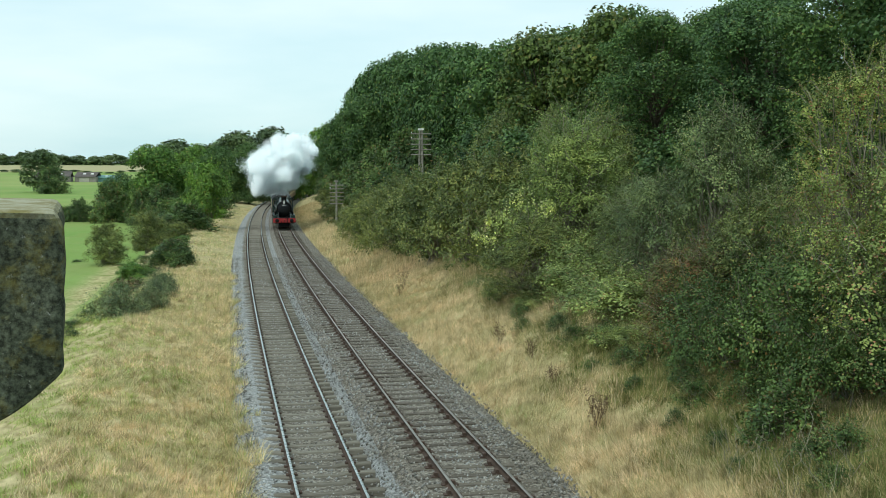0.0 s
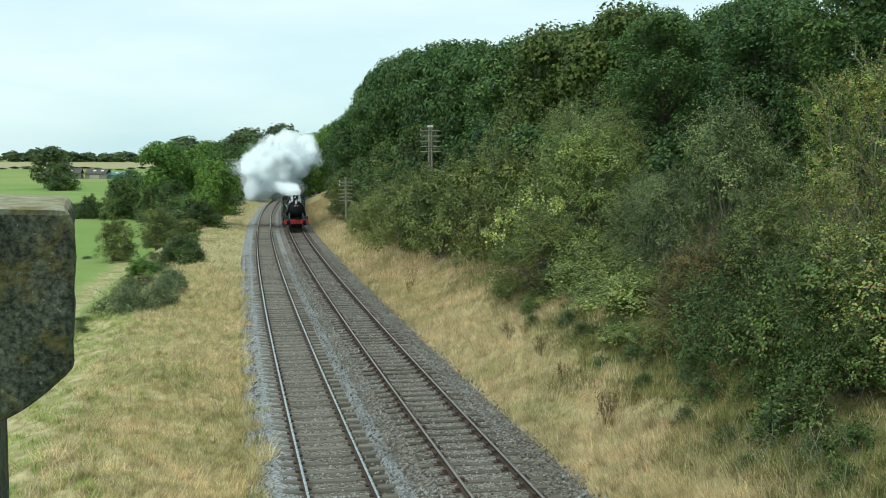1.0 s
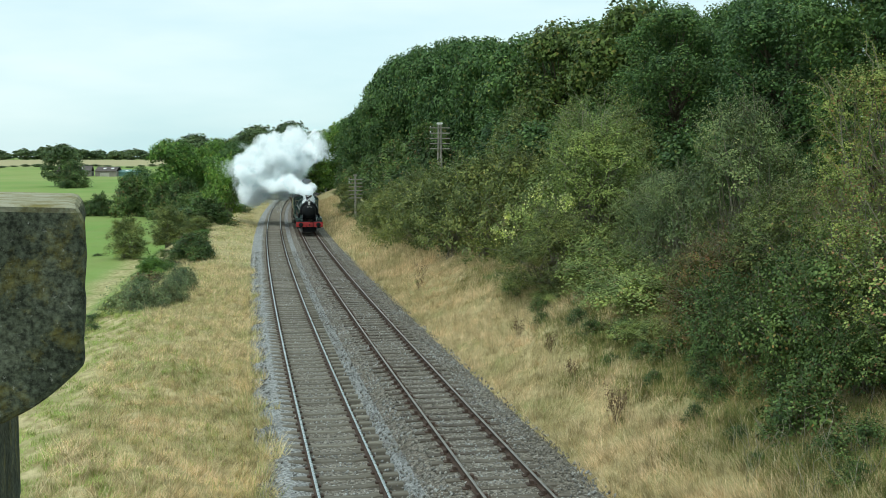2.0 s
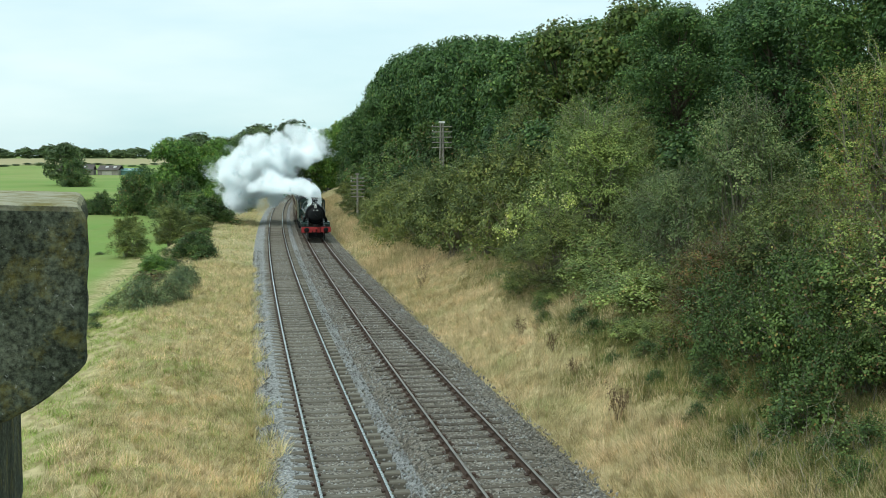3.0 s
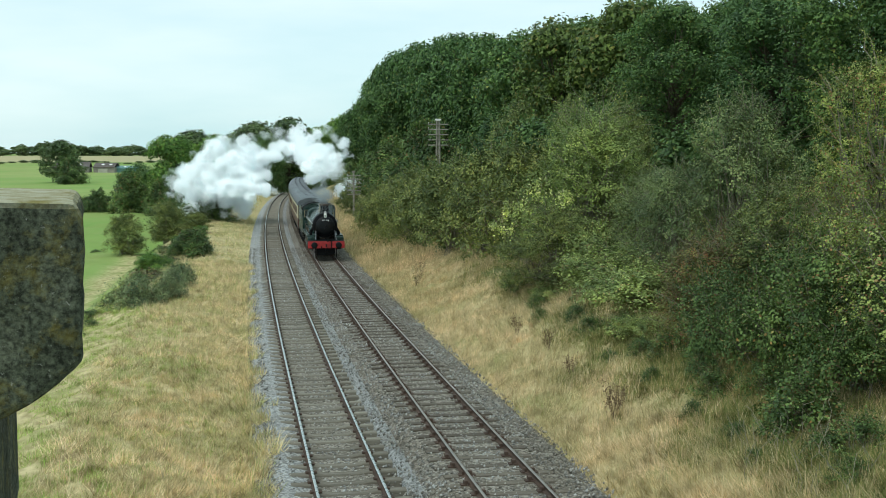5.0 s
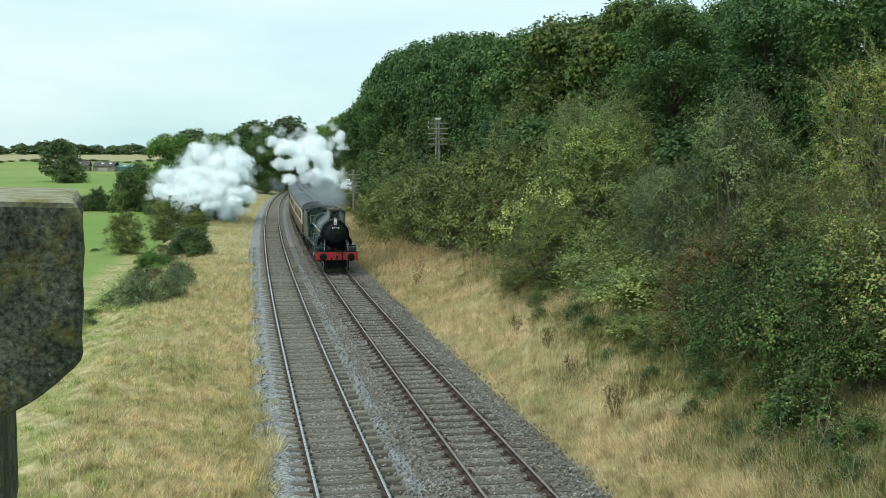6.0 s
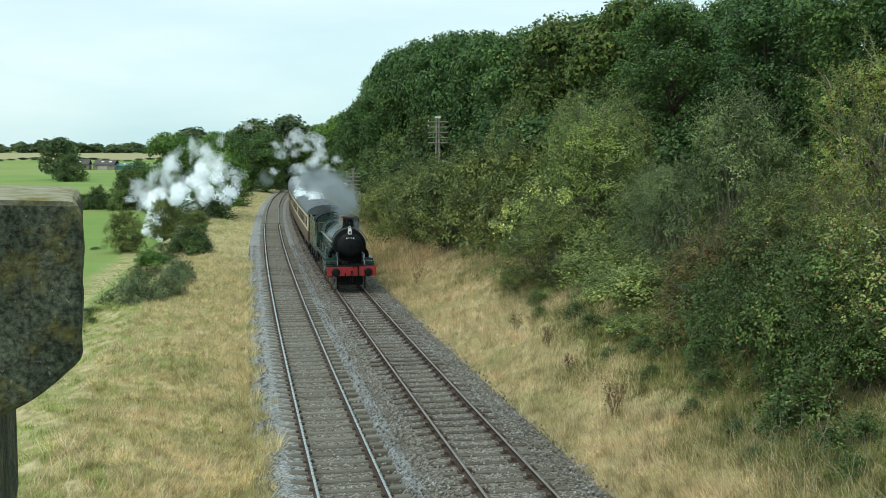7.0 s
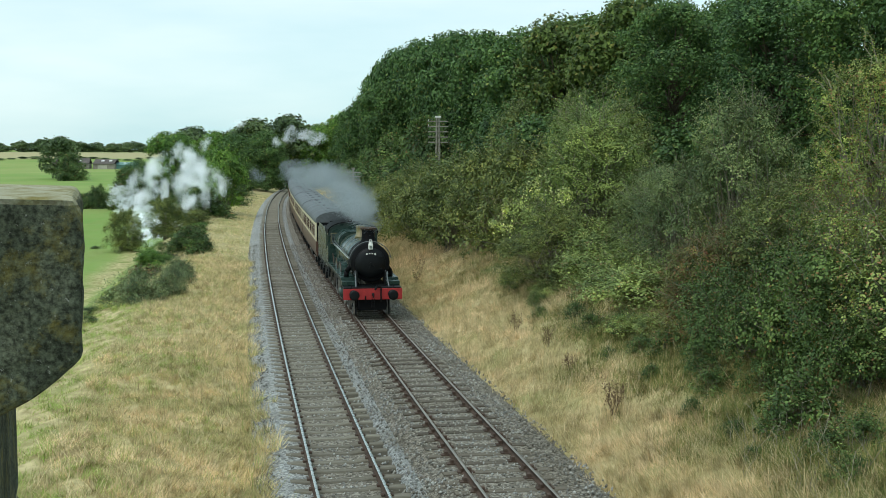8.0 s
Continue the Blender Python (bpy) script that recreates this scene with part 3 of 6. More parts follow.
# --- the wood on the slope: oaks 15 to 20 m tall ---
OAKS = [
    make_tree("oak_tree", 1, 16, 6.2, 17000, 0.33, OAK, "tall dark green oak tree at the wood's edge", 0.0, 64),
    make_tree("oak_tree", 2, 15, 5.8, 17000, 0.33, OAK, "dense dark green oak tree in the wood", 0.0, 60),
    make_tree("oak_tree", 3, 15, 5.8, 17500, 0.33, OAK_WARM, "oak tree with leaves turning yellow-brown", 0.0, 56),
    make_tree("ash_tree", 4, 14, 5.4, 17500, 0.34, ASH, "light green leafy tree beside the field", 0.0, 56),
    make_tree("field_tree", 5, 10, 5.4, 1000, 1.1, HAZED_LEAF, "dark tree in a distant field hedge, leaves greyed for haze", 0.02, 22),
    make_tree("oak_tree", 6, 16, 6.4, 52000, 0.165, OAK, "tall dark green oak tree at the wood's edge", 0.0, 150, "tree", (0.13, 0.25)),
    make_tree("oak_tree", 7, 15, 6.0, 50000, 0.165, OAK, "dense dark green oak tree in the wood", 0.0, 140, "tree", (0.13, 0.26)),
    make_tree("oak_tree", 8, 15, 5.8, 5500, 0.55, HAZED_LEAF, "dark green oak tree beyond the fields, leaves greyed for haze", 0.0, 56),
]
wood = []
for s, d, k, size, tall in (
        (20, 37, 1, 1.05, 0.9), (29, 32, 5, 1.0, 0.9), (34, 31, 6, 0.95, 0.95), (37, 38, 5, 1.1, 0.9), (43, 30, 6, 0.95, 0.9), (51, 34, 5, 1.0, 0.9), (58, 29, 6, 0.95, 0.98),
        (64, 36, 6, 1.1, 0.92), (72, 30, 2, 0.95, 1.05), (80, 34, 5, 1.0, 1.02), (86, 28, 2, 1.0, 1.01), (93, 33, 1, 1.05, 1.04), (99, 27, 0, 0.95, 1.02),
        (106, 31, 0, 1.05, 1.0), (113, 26, 0, 1.0, 1.09), (120, 30, 3, 1.1, 1.02), (127, 25, 0, 1.0, 1.19), (134, 29, 1, 1.1, 1.2), (141, 24, 0, 1.0, 1.27),
        (149, 27, 1, 1.1, 1.3), (158, 23, 0, 1.05, 1.28), (168, 25, 1, 1.1, 1.35), (179, 22, 1, 1.0, 1.5), (191, 22, 0, 1.0, 1.45), (204, 21, 1, 1.0, 1.52),
        (218, 20, 0, 1.0, 1.33), (232, 20, 1, 1.0, 1.47), (45, 46, 0, 1.15, 0.9), (75, 44, 1, 1.15, 0.97), (100, 42, 0, 1.15, 1.04), (28, 47, 0, 1.2, 0.9),
        (160, 17, 0, 0.85, 1.15), (172, 15.5, 1, 0.85, 1.15), (184, 14.5, 0, 0.8, 1.1), (196, 14.5, 1, 0.8, 1.05), (210, 14.5, 0, 0.8, 1.0)):
    p = on_line(s, d)
    wood.append((p.x, p.y, k, size, tall))
# --- trees past the lower fields ---
frng = random.Random(4)
for x, y, k, size, tall in (
        (-138, 399, 7, 1.4, 0.72), (-51, 208, 3, 0.95, 0.98), (-45, 215, 3, 0.85, 0.85), (-60, 218, 0, 0.8, 0.72), (-56, 222, 3, 0.7, 0.7), (-37, 232, 0, 0.9, 0.9), (-44, 236, 0, 1.0, 0.85)):
    wood.append((x, y, k, size, tall))
for i in range(17):
    a = radians(-13.0 + 8.6 * i / 16 + frng.uniform(-0.2, 0.2))
    r = 268 + 38 * (i % 3) + frng.uniform(-8, 8)
    wood.append((r * math.sin(a), r * math.cos(a), (3, 7, 3, 3, 7)[i % 5], frng.uniform(0.9, 1.1), frng.uniform(0.85, 1.05) + 0.006 * i))
for i in range(64):
    a = radians(-24.5 + 12.5 * i / 63 + frng.uniform(-0.25, 0.25))
    r = frng.uniform(930, 1010)
    wood.append((r * math.sin(a), r * math.cos(a), 4, frng.uniform(0.9, 1.5), frng.uniform(0.5, 1.1)))
for i in range(26):
    a = radians(-24.5 + 13.5 * i / 25)
    r = 715 + 12 * math.sin(i * 1.1)
    wood.append((r * math.sin(a), r * math.cos(a), 4, frng.uniform(0.5, 0.75), frng.uniform(0.22, 0.4)))
grove(OAKS, wood)

# --- hedgerow along the top of the cutting ---
SHRUBS = [
    make_bush("hawthorn_bush", 21, 5.6, 3.1, 40000, 0.076, HAW, "olive-green hawthorn bush with loose arching shoots", 130, 44),
    make_bush("hawthorn_bush", 22, 5.2, 3.0, 46000, 0.066, HAW_RUST, "hawthorn bush with yellow-green and rusty leaves", 130, 44),
    make_bush("willow_bush", 23, 5.6, 2.9, 36000, 0.07, HAW_GREY, "grey-green willow bush with bare twigs standing out", 170, 40),
    make_bush("bramble_bush", 24, 2.2, 2.3, 21000, 0.058, BRAMBLE, "low bramble thicket sprawling down the bank", 90, 24),
    make_bush("elder_bush", 25, 3.2, 2.3, 11000, 0.14, BRAMBLE, "dense mid-green shrub by the field", 30, 20, "bush", False),
    make_bush("hawthorn_bush", 26, 5.4, 3.1, 17000, 0.125, HAW, "olive-green hawthorn bush in the lineside hedge", 36, 30, "bush", False),
    make_bush("bramble_bush", 27, 2.3, 2.2, 2800, 0.13, BRAMBLE, "small bramble clump on the grassy bank", 50, 16),
    make_bush("field_maple", 28, 3.6, 2.4, 11000, 0.14, ASH, "bright green rounded shrub in the thicket", 20, 22, "bush", False),
    make_bush("dead_bracken", 29, 1.1, 1.3, 1800, 0.16, BRACKEN, "rusty brown dead bracken clump", 40, 12),
    make_bush("bramble_bush", 30, 2.0, 2.2, 9500, 0.10, BRAMBLE_PALE, "pale green bramble thicket above the dry grass", 90, 24),
    make_bush("hawthorn_bush", 31, 5.4, 3.1, 17000, 0.115, HAW, "olive-green hawthorn bush in the lineside hedge", 70, 34, "bush", False),
    make_bush("elder_bush", 32, 3.2, 2.3, 12000, 0.13, OAK, "dense dark green shrub under the wood", 40, 24, "bush", False),
    make_bush("dogwood_bush", 33, 3.8, 2.3, 30000, 0.056, DOGWOOD, "reddening dogwood bush on the cutting slope", 110, 36),
    make_bush("bramble_bush", 34, 1.9, 2.2, 9000, 0.10, BRAMBLE_GREY, "grey-green bramble thicket on the verge", 70, 22),
    make_bush("sallow_bush", 35, 5.4, 3.0, 36000, 0.07, SALLOW, "bright yellow-green sallow bush above the hawthorn", 120, 40),
    make_bush("hawthorn_bush", 36, 7.6, 3.3, 60000, 0.052, HAW_RUST, "tall hawthorn bush with rust-tinged yellow-green leaves", 150, 54),
]
hedge = []
for s, d, k, size, tall in (
        # s along the line, d across it
        (10.5, 13.6, 0, 0.85, 0.85), (7.4, 15.0, 15, 1.0, 1.0), (4.6, 16.5, 15, 1.0, 1.0), (16.8, 15.2, 2, 1.0, 1.15), (20.5, 14.4, 2, 0.8, 0.85), (27.8, 11.4, 0, 1.05, 0.82), (31.5, 14.4, 14, 1.3, 0.92), (35.0, 15.6, 14, 1.1, 0.95), (26.5, 13.6, 9, 1.1, 0.9), (23.6, 12.7, 9, 1.0, 0.8), (20.6, 12.0, 9, 0.8, 0.6), (30.0, 16.2, 0, 1.0, 0.8), (24.5, 15.0, 2, 0.8, 0.7),
        (37.5, 12.4, 10, 1.0, 1.1), (43, 11.7, 10, 0.95, 1.1), (48.5, 10.8, 10, 1.0, 1.0), (54.5, 10.3, 10, 0.95, 1.0), (61, 10.1, 10, 0.9, 0.97), (67, 9.7, 10, 0.85, 0.94),
        (73, 9.6, 10, 0.8, 0.93), (80, 9.5, 10, 0.75, 0.9), (88, 9.8, 5, 0.75, 0.8), (97, 9.7, 5, 0.75, 0.8), (107, 9.7, 5, 0.75, 0.8), (118, 9.8, 5, 0.8, 0.8), (130, 9.8, 5, 0.8, 0.8),
        (3.0, 13.6, 1, 1.0, 0.95), (11.0, 11.8, 12, 0.9, 1.0), (13.8, 12.8, 12, 0.85, 0.9), (9.5, 12.0, 3, 1.1, 1.05), (7.2, 11.4, 3, 0.75, 1.2), (3.4, 12.2, 3, 0.9, 1.3), (18.0, 12.4, 9, 1.0, 0.75), (5.5, 12.4, 3, 1.15, 1.1), (22.5, 12.3, 9, 0.9, 0.6), (14.6, 11.0, 9, 0.55, 0.6),
        (2.8, 12.8, 3, 0.9, 0.8), (26, 11.0, 9, 0.6, 0.45), (34, 10.6, 9, 0.5, 0.5), (145, 11.2, 5, 0.8, 0.8), (160, 11.2, 5, 0.85, 0.85), (176, 11, 5, 0.85, 0.85)):
    p = on_line(s, d)
    hedge.append((p.x, p.y, k, size, tall))
for s, d, size, tall in ((3.0, 10.2, 0.5, 0.5), (5.5, 10.6, 0.45, 0.6), (7.8, 10.0, 0.4, 0.5), (11.5, 10.4, 0.5, 0.5), (15.5, 10.5, 0.5, 0.45), (1.2, 9.8, 0.4, 0.5), (19.5, 10.0, 0.4, 0.5),
                         (9.6, 9.2, 0.28, 0.45), (4.2, 9.2, 0.3, 0.45), (13.5, 9.3, 0.25, 0.5), (24, 9.8, 0.4, 0.6), (29, 9.9, 0.45, 0.7), (2.0, 8.6, 0.22, 0.5), (0.5, 10.2, 0.5, 0.55), (6.8, 9.8, 0.42, 0.5), (9.2, 10.6, 0.5, 0.55),
                         (12.6, 10.0, 0.36, 0.5), (17.2, 9.8, 0.4, 0.5), (6.2, 9.0, 0.25, 0.55), (3.4, 9.9, 0.4, 0.5), (-0.6, 9.4, 0.3, 0.6), (21.5, 9.2, 0.3, 0.5)):
    p = on_line(s, d)
    hedge.append((p.x, p.y, 6, size * 1.35, tall * 1.75))
# --- undergrowth along the foot of the wood ---
for i in range(24):
    s = 34 + i * 7.4
    d = 20.5 - 0.035 * i * i * 0.4 + prng.uniform(-1.2, 1.2)
    if i in (7, 8, 9):
        d += 5.5
    p = on_line(s, d)
    hedge.append((p.x, p.y, ((11, 10) if i < 8 else (4, 5))[i % 2], prng.uniform(1.15, 1.5) if i % 2 == 0 else prng.uniform(0.85, 1.05), prng.uniform(0.9, 1.2)))
for i in range(9):
    p = on_line(66 + i * 7.5, 14.6 + prng.uniform(-0.8, 0.8))
    hedge.append((p.x, p.y, 11 if i < 5 else 4, prng.uniform(0.9, 1.2), prng.uniform(0.6, 0.9) if i != 3 else 0.5))
# --- thicket below the verge on the field side ---
for i in range(12):
    p = on_line(100 + i * 9.0, -7.6 - 0.10 * i + prng.uniform(-0.8, 0.8))
    hedge.append((p.x, p.y, (5, 4, 5, 7)[i % 4], prng.uniform(0.75, 0.95) if i % 2 == 0 else prng.uniform(1.0, 1.25), prng.uniform(0.7, 0.95)))
for i in range(7):
    p = on_line(122 + i * 12, -12.5 - 0.5 * i + prng.uniform(-1, 1))
    hedge.append((p.x, p.y, (5, 4)[i % 2], prng.uniform(0.9, 1.2), prng.uniform(0.9, 1.2)))
for i in range(13):
    p = on_line(22 + i * 3.8, -9.6 + 0.10 * i + prng.uniform(-0.7, 0.7))
    hedge.append((p.x, p.y, 6, prng.uniform(0.45, 0.75), prng.uniform(0.4, 0.75)))
for i in range(16):
    p = on_line(46 + i * 3.1, -7.9 + 0.05 * i + prng.uniform(-0.6, 0.5))
    hedge.append((p.x, p.y, (6, 8, 6, 7)[i % 4], (0.65, 1.2, 0.6, 0.42)[i % 4] * prng.uniform(0.8, 1.2), prng.uniform(0.5, 0.9)))
# --- bushes on the field side ---
for x, y, k, size, tall in (
        (-33.6, 117, 5, 1.2, 1.1), (-20.0, 88, 5, 0.7, 0.64), (-18.6, 82, 4, 0.6, 0.7), (-29.6, 119, 5, 1.2, 1.15), (-46.0, 121, 6, 0.6, 0.3), (-44.0, 121.3, 6, 0.5, 0.3), (-42.2, 120.8, 6, 0.6, 0.35), (-40.2, 121, 6, 0.5, 0.3), (-38.2, 121.2, 6, 0.6, 0.4), (-15.4, 55.0, 13, 0.75, 1.1), (-14.4, 57.5, 13, 0.65, 1.2), (-14.6, 61.0, 13, 0.65, 1.2), (-16.4, 58.5, 13, 0.65, 1.2), (-15.6, 64.5, 13, 0.6, 1.2), (-21.5, 80, 7, 0.4, 0.5),
        (-63, 203, 4, 0.9, 1.0), (-66, 204, 4, 0.8, 0.8), (-27.0, 136, 7, 1.25, 1.75), (-128, 380, 4, 1.9, 1.0), (-70, 203, 4, 1.2, 0.6), (-75, 206, 4, 1.2, 0.6), (-57, 202, 4, 1.4, 1.1),
        (-81, 204, 4, 1.2, 0.6), (-87, 205, 4, 1.2, 0.5), (-50, 196, 4, 1.4, 1.0), (-45, 190, 4, 1.3, 1.2), (-41, 175, 5, 0.9, 0.9), (-94, 206, 4, 1.2, 0.5)):
    hedge.append((x, y, k, size, tall))
grove(SHRUBS, hedge)


def climber(places):
    """Pale yellow-green climbing sprays that hang over the hedge."""
    rng = np.random.default_rng(51)
    for x, y, z, r in places:
        th = tagged(empty("climbing_plant", pose(x, y, z)), "pale yellow flowering climber draped over the hedge", "climbing plant")
        n = 230
        tails = rng.normal(0, r * 0.62, (14, 3)) * np.array([1, 0.5, 0.7])
        k = rng.integers(0, 14, n)
        c = tails[k] + rng.normal(0, r * 0.17, (n, 3)) * np.array([1, 1, 1.6])
        size = rng.uniform(0.05, 0.12, n)
        for j in range(14):
            if (k == j).sum() > 4:
                v, f = leaf_quads(c[k == j], rng.normal(size=((k == j).sum(), 3)) + np.array([0, -0.6, 0.6]), size[k == j], rng)
                tagged(part("flower_spray", mesh_np("flower_spray", v, f), CLIMB, th), kind="stuff")


CLIMB = leaf_mat("pale_climber", (0.36, 0.42, 0.13), (0.50, 0.53, 0.20), (0.62, 0.62, 0.30), (0.66, 0.62, 0.36), 0.1, 0.6)


def bramble_cane(x, y, seed):
    """A bare arching dead cane on the bank."""
    rng = np.random.default_rng(seed)
    z = gz(x, y)
    cane = tagged(empty("dead_cane", pose(x, y, z)), "pale dead bramble canes arching over the bank", "dead stems")
    for i in range(3):
        a, L = rng.uniform(0, 6.28), rng.uniform(0.8, 1.5)
        ln = limb(rng, (rng.normal(0, 0.1), rng.normal(0, 0.1), -0.05), (math.cos(a) * L * 0.4, math.sin(a) * L * 0.4, L * rng.uniform(0.6, 1.0)), 0.008, 0.003, 0.08, 7)
        part("cane", branch_mesh("cane", [ln], 4), CANE, cane)


CANE = plain_mat("dead_cane", (0.36, 0.32, 0.23), 0.85, 0, 0.25, 4.0)
for i in range(16):
    p = on_line(-1.2 + (i % 6) * 0.9 + 0.3 * (i // 6), 8.3 + (i // 6) * 0.7 + 0.3 * (i % 3))
    bramble_cane(p.x, p.y, 300 + i)


def dead_weed(x, y, seed, h):
    """A tall dried weed with brown seed heads."""
    rng = np.random.default_rng(seed)
    w = tagged(empty("dead_weed", pose(x, y, gz(x, y))), "tall dried brown weed with seed heads", "weed")
    for i in range(9):
        a, L = rng.uniform(0, 6.28), h * rng.uniform(0.6, 1.1)
        top = (math.cos(a) * L * 0.28, math.sin(a) * L * 0.28, L)
        part("stalk", branch_mesh("stalk", [limb(rng, (0, 0, -0.05), top, 0.008, 0.003, 0.02, 5)], 4), WEED, w)
        c = np.array(top) + rng.normal(0, 0.06, (26, 3)) * np.array([1, 1, 2.2]) - np.array([0, 0, 0.12])
        v, f = leaf_quads(c, rng.normal(size=(26, 3)), rng.uniform(0.02, 0.06, 26), rng)
        tagged(part("seed_head", mesh_np("seed_head", v, f), WEED, w), kind="stuff")


WEED = plain_mat("dried_weed", (0.17, 0.115, 0.065), 0.9, 0, 0.3, 5.0)
for i, (s, d, h) in enumerate(((8.3, 7.6, 0.95), (8.9, 7.9, 0.8), (17.5, 8.4, 0.7), (21.0, 8.1, 0.8), (41, 7.3, 0.9), (43, 7.8, 1.0), (13.5, 8.0, 0.6))):
    p = on_line(s, d)
    dead_weed(p.x, p.y, 500 + i, h)


# ================= grass =================
def blades(name, seed, n_clumps, per, s_range, s_pow, d_range, height, width, lean, spread, material, label, skip=None, on_ballast=False):
    """Clumps of bent blades over a stretch of bank; s_pow crowds them towards the near end."""
    rng = np.random.default_rng(seed)
    s = s_range[0] + (s_range[1] - s_range[0]) * rng.random(n_clumps) ** s_pow
    d = rng.uniform(*d_range, n_clumps)
    x, y, h = np.interp(s, A_S, A_X), np.interp(s, A_S, A_Y), np.interp(s, A_S, A_H)
    cx, cy = x + d * np.cos(h), y - d * np.sin(h)
    if skip is not None:
        keep = skip(cx, cy, s, d, rng)
        cx, cy, s, d = cx[keep], cy[keep], s[keep], d[keep]
    m = len(cx)
    comb = np.sin(cx * 0.35) * 1.4 + np.cos(cy * 0.27) * 1.2 + rng.normal(0, 1.5, m)
    tall = rng.uniform(0.45, 1.4, m)
    k = np.repeat(np.arange(m), per)
    n = len(k)
    px, py = cx[k] + rng.normal(0, spread, n), cy[k] + rng.normal(0, spread, n)
    pz = ground_z(px, py) - 0.02
    if on_ballast:   # rooted in the shoulder of the stone bed
        pz = np.maximum(pz, np.interp(line_coords(px, py)[1], [-2.3, -1.85, -1.3], [-0.54, -0.26, -0.17]))
    a = comb[k] + rng.normal(0, 0.5, n)
    L = height * tall[k] * rng.uniform(0.5, 1.2, n)
    ln = np.clip(rng.normal(lean, 0.4, n), 0.05, 1.45)
    dx, dy, dz = np.cos(a) * np.sin(ln), np.sin(a) * np.sin(ln), np.cos(ln)
    wa = rng.uniform(0, 6.28, n)
    wx, wy = np.cos(wa) * width, np.sin(wa) * width
    p = np.stack([px, py, pz], 1)
    tip = p + np.stack([dx, dy, dz], 1) * L[:, None]
    w = np.stack([wx, wy, np.zeros(n)], 1)
    v = np.stack([p - w, p + w, tip], 1).reshape(-1, 3)
    f = np.arange(3 * n).reshape(-1, 3)
    tagged(part(name, mesh_np(name, v, f), material), label, "grass", kind="stuff")


blades("dry_grass", 31, 9500, 22, (-3, 62), 1.5, (5.75, 12.0), 0.52, 0.008, 0.98, 0.14, STRAW, "long pale straw grass on the cutting slope",
       lambda x, y, s, d, rng: rng.random(len(x)) > np.clip((d - 7.8) / 2.0, 0, 0.85) * np.clip((24 - s) / 8, 0.25, 1))
blades("dry_grass", 32, 3800, 12, (50, 190), 1.3, (5.85, 10.5), 0.6, 0.018, 0.7, 0.25, STRAW, "long pale straw grass farther along the slope")
blades("mown_grass", 33, 6400, 24, (-3, 60), 1.5, (-7.5, -1.85), 0.27, 0.009, 0.9, 0.10, MOWN, "mown straw-coloured grass on the verge",
       lambda x, y, s, d, rng: (-5.6 - d) * 0.45 + 1.1 * np.sin(x * 0.9 + 0.6 * np.sin(y * 0.5)) * np.cos(y * 0.42) + rng.normal(0, 0.45, len(x)) < 0)
blades("mown_grass", 40, 5600, 24, (-3, 60), 1.5, (-11.0, -3.0), 0.22, 0.009, 0.8, 0.10, MOWN_GREEN, "mown yellow-green grass on the verge",
       lambda x, y, s, d, rng: (-4.9 - d) * 0.45 + 1.1 * np.sin(x * 0.9 + 0.6 * np.sin(y * 0.5)) * np.cos(y * 0.42) + rng.normal(0, 0.45, len(x)) > 0)
blades("dry_grass", 38, 3400, 18, (-3, 60), 1.5, (-7.0, -1.6), 0.46, 0.011, 1.1, 0.13, STRAW, "tufts of cut straw lying over the verge",
       lambda x, y, s, d, rng: d + 0.12 * np.sin(s * 1.7) + 0.10 * np.sin(s * 4.1) + rng.normal(0, 0.12, len(x)) < -1.85)
blades("mown_grass", 39, 1500, 22, (-3, 60), 1.5, (-2.3, -1.15), 0.46, 0.010, 0.8, 0.08, MOWN, "ragged straw hanging over the ballast edge",
       lambda x, y, s, d, rng: d + 0.16 * np.sin(s * 1.3) + 0.12 * np.sin(s * 3.7) + rng.normal(0, 0.10, len(x)) < -1.90 + 0.32 * np.exp(-((s - 9) / 5) ** 2), True)
blades("mown_grass", 34, 3000, 8, (45, 190), 1.3, (-8.0, -2.2), 0.35, 0.02, 0.95, 0.3, MOWN, "mown yellow grass farther along the verge")
blades("green_grass", 35, 6500, 16, (-3, 45), 1.3, (8.5, 12.5), 0.33, 0.010, 0.8, 0.22, GREENB, "rough green grass among the dry stalks",
       lambda x, y, s, d, rng: (np.sin(x * 0.9 + 1) * np.cos(y * 0.55) + (d - 9.2) * 0.6 + np.clip((14 - s) / 10, 0, 1) * 0.7 + rng.normal(0, 0.3, len(x))) > 0.15)
blades("green_grass", 37, 4600, 16, (-3, 17), 1.1, (7.4, 11.2), 0.36, 0.009, 0.7, 0.16, GREENB, "tall green weeds and grass on the shaded bank",
       lambda x, y, s, d, rng: (np.sin(x * 1.7 + 1) * np.cos(y * 1.1) + (d - 8.7) * 0.4 + np.clip((7 - s) / 8, 0, 1) * 0.5 + rng.normal(0, 0.3, len(x))) > 0.1)
blades("green_grass", 36, 2200, 14, (-3, 45), 1.3, (-12.5, -4.0), 0.16, 0.010, 0.8, 0.25, GREENB, "patches of fresh green grass on the verge",
       lambda x, y, s, d, rng: (np.sin(x * 0.8 + 2) * np.cos(y * 0.45) + rng.normal(0, 0.3, len(x))) > 0.35)


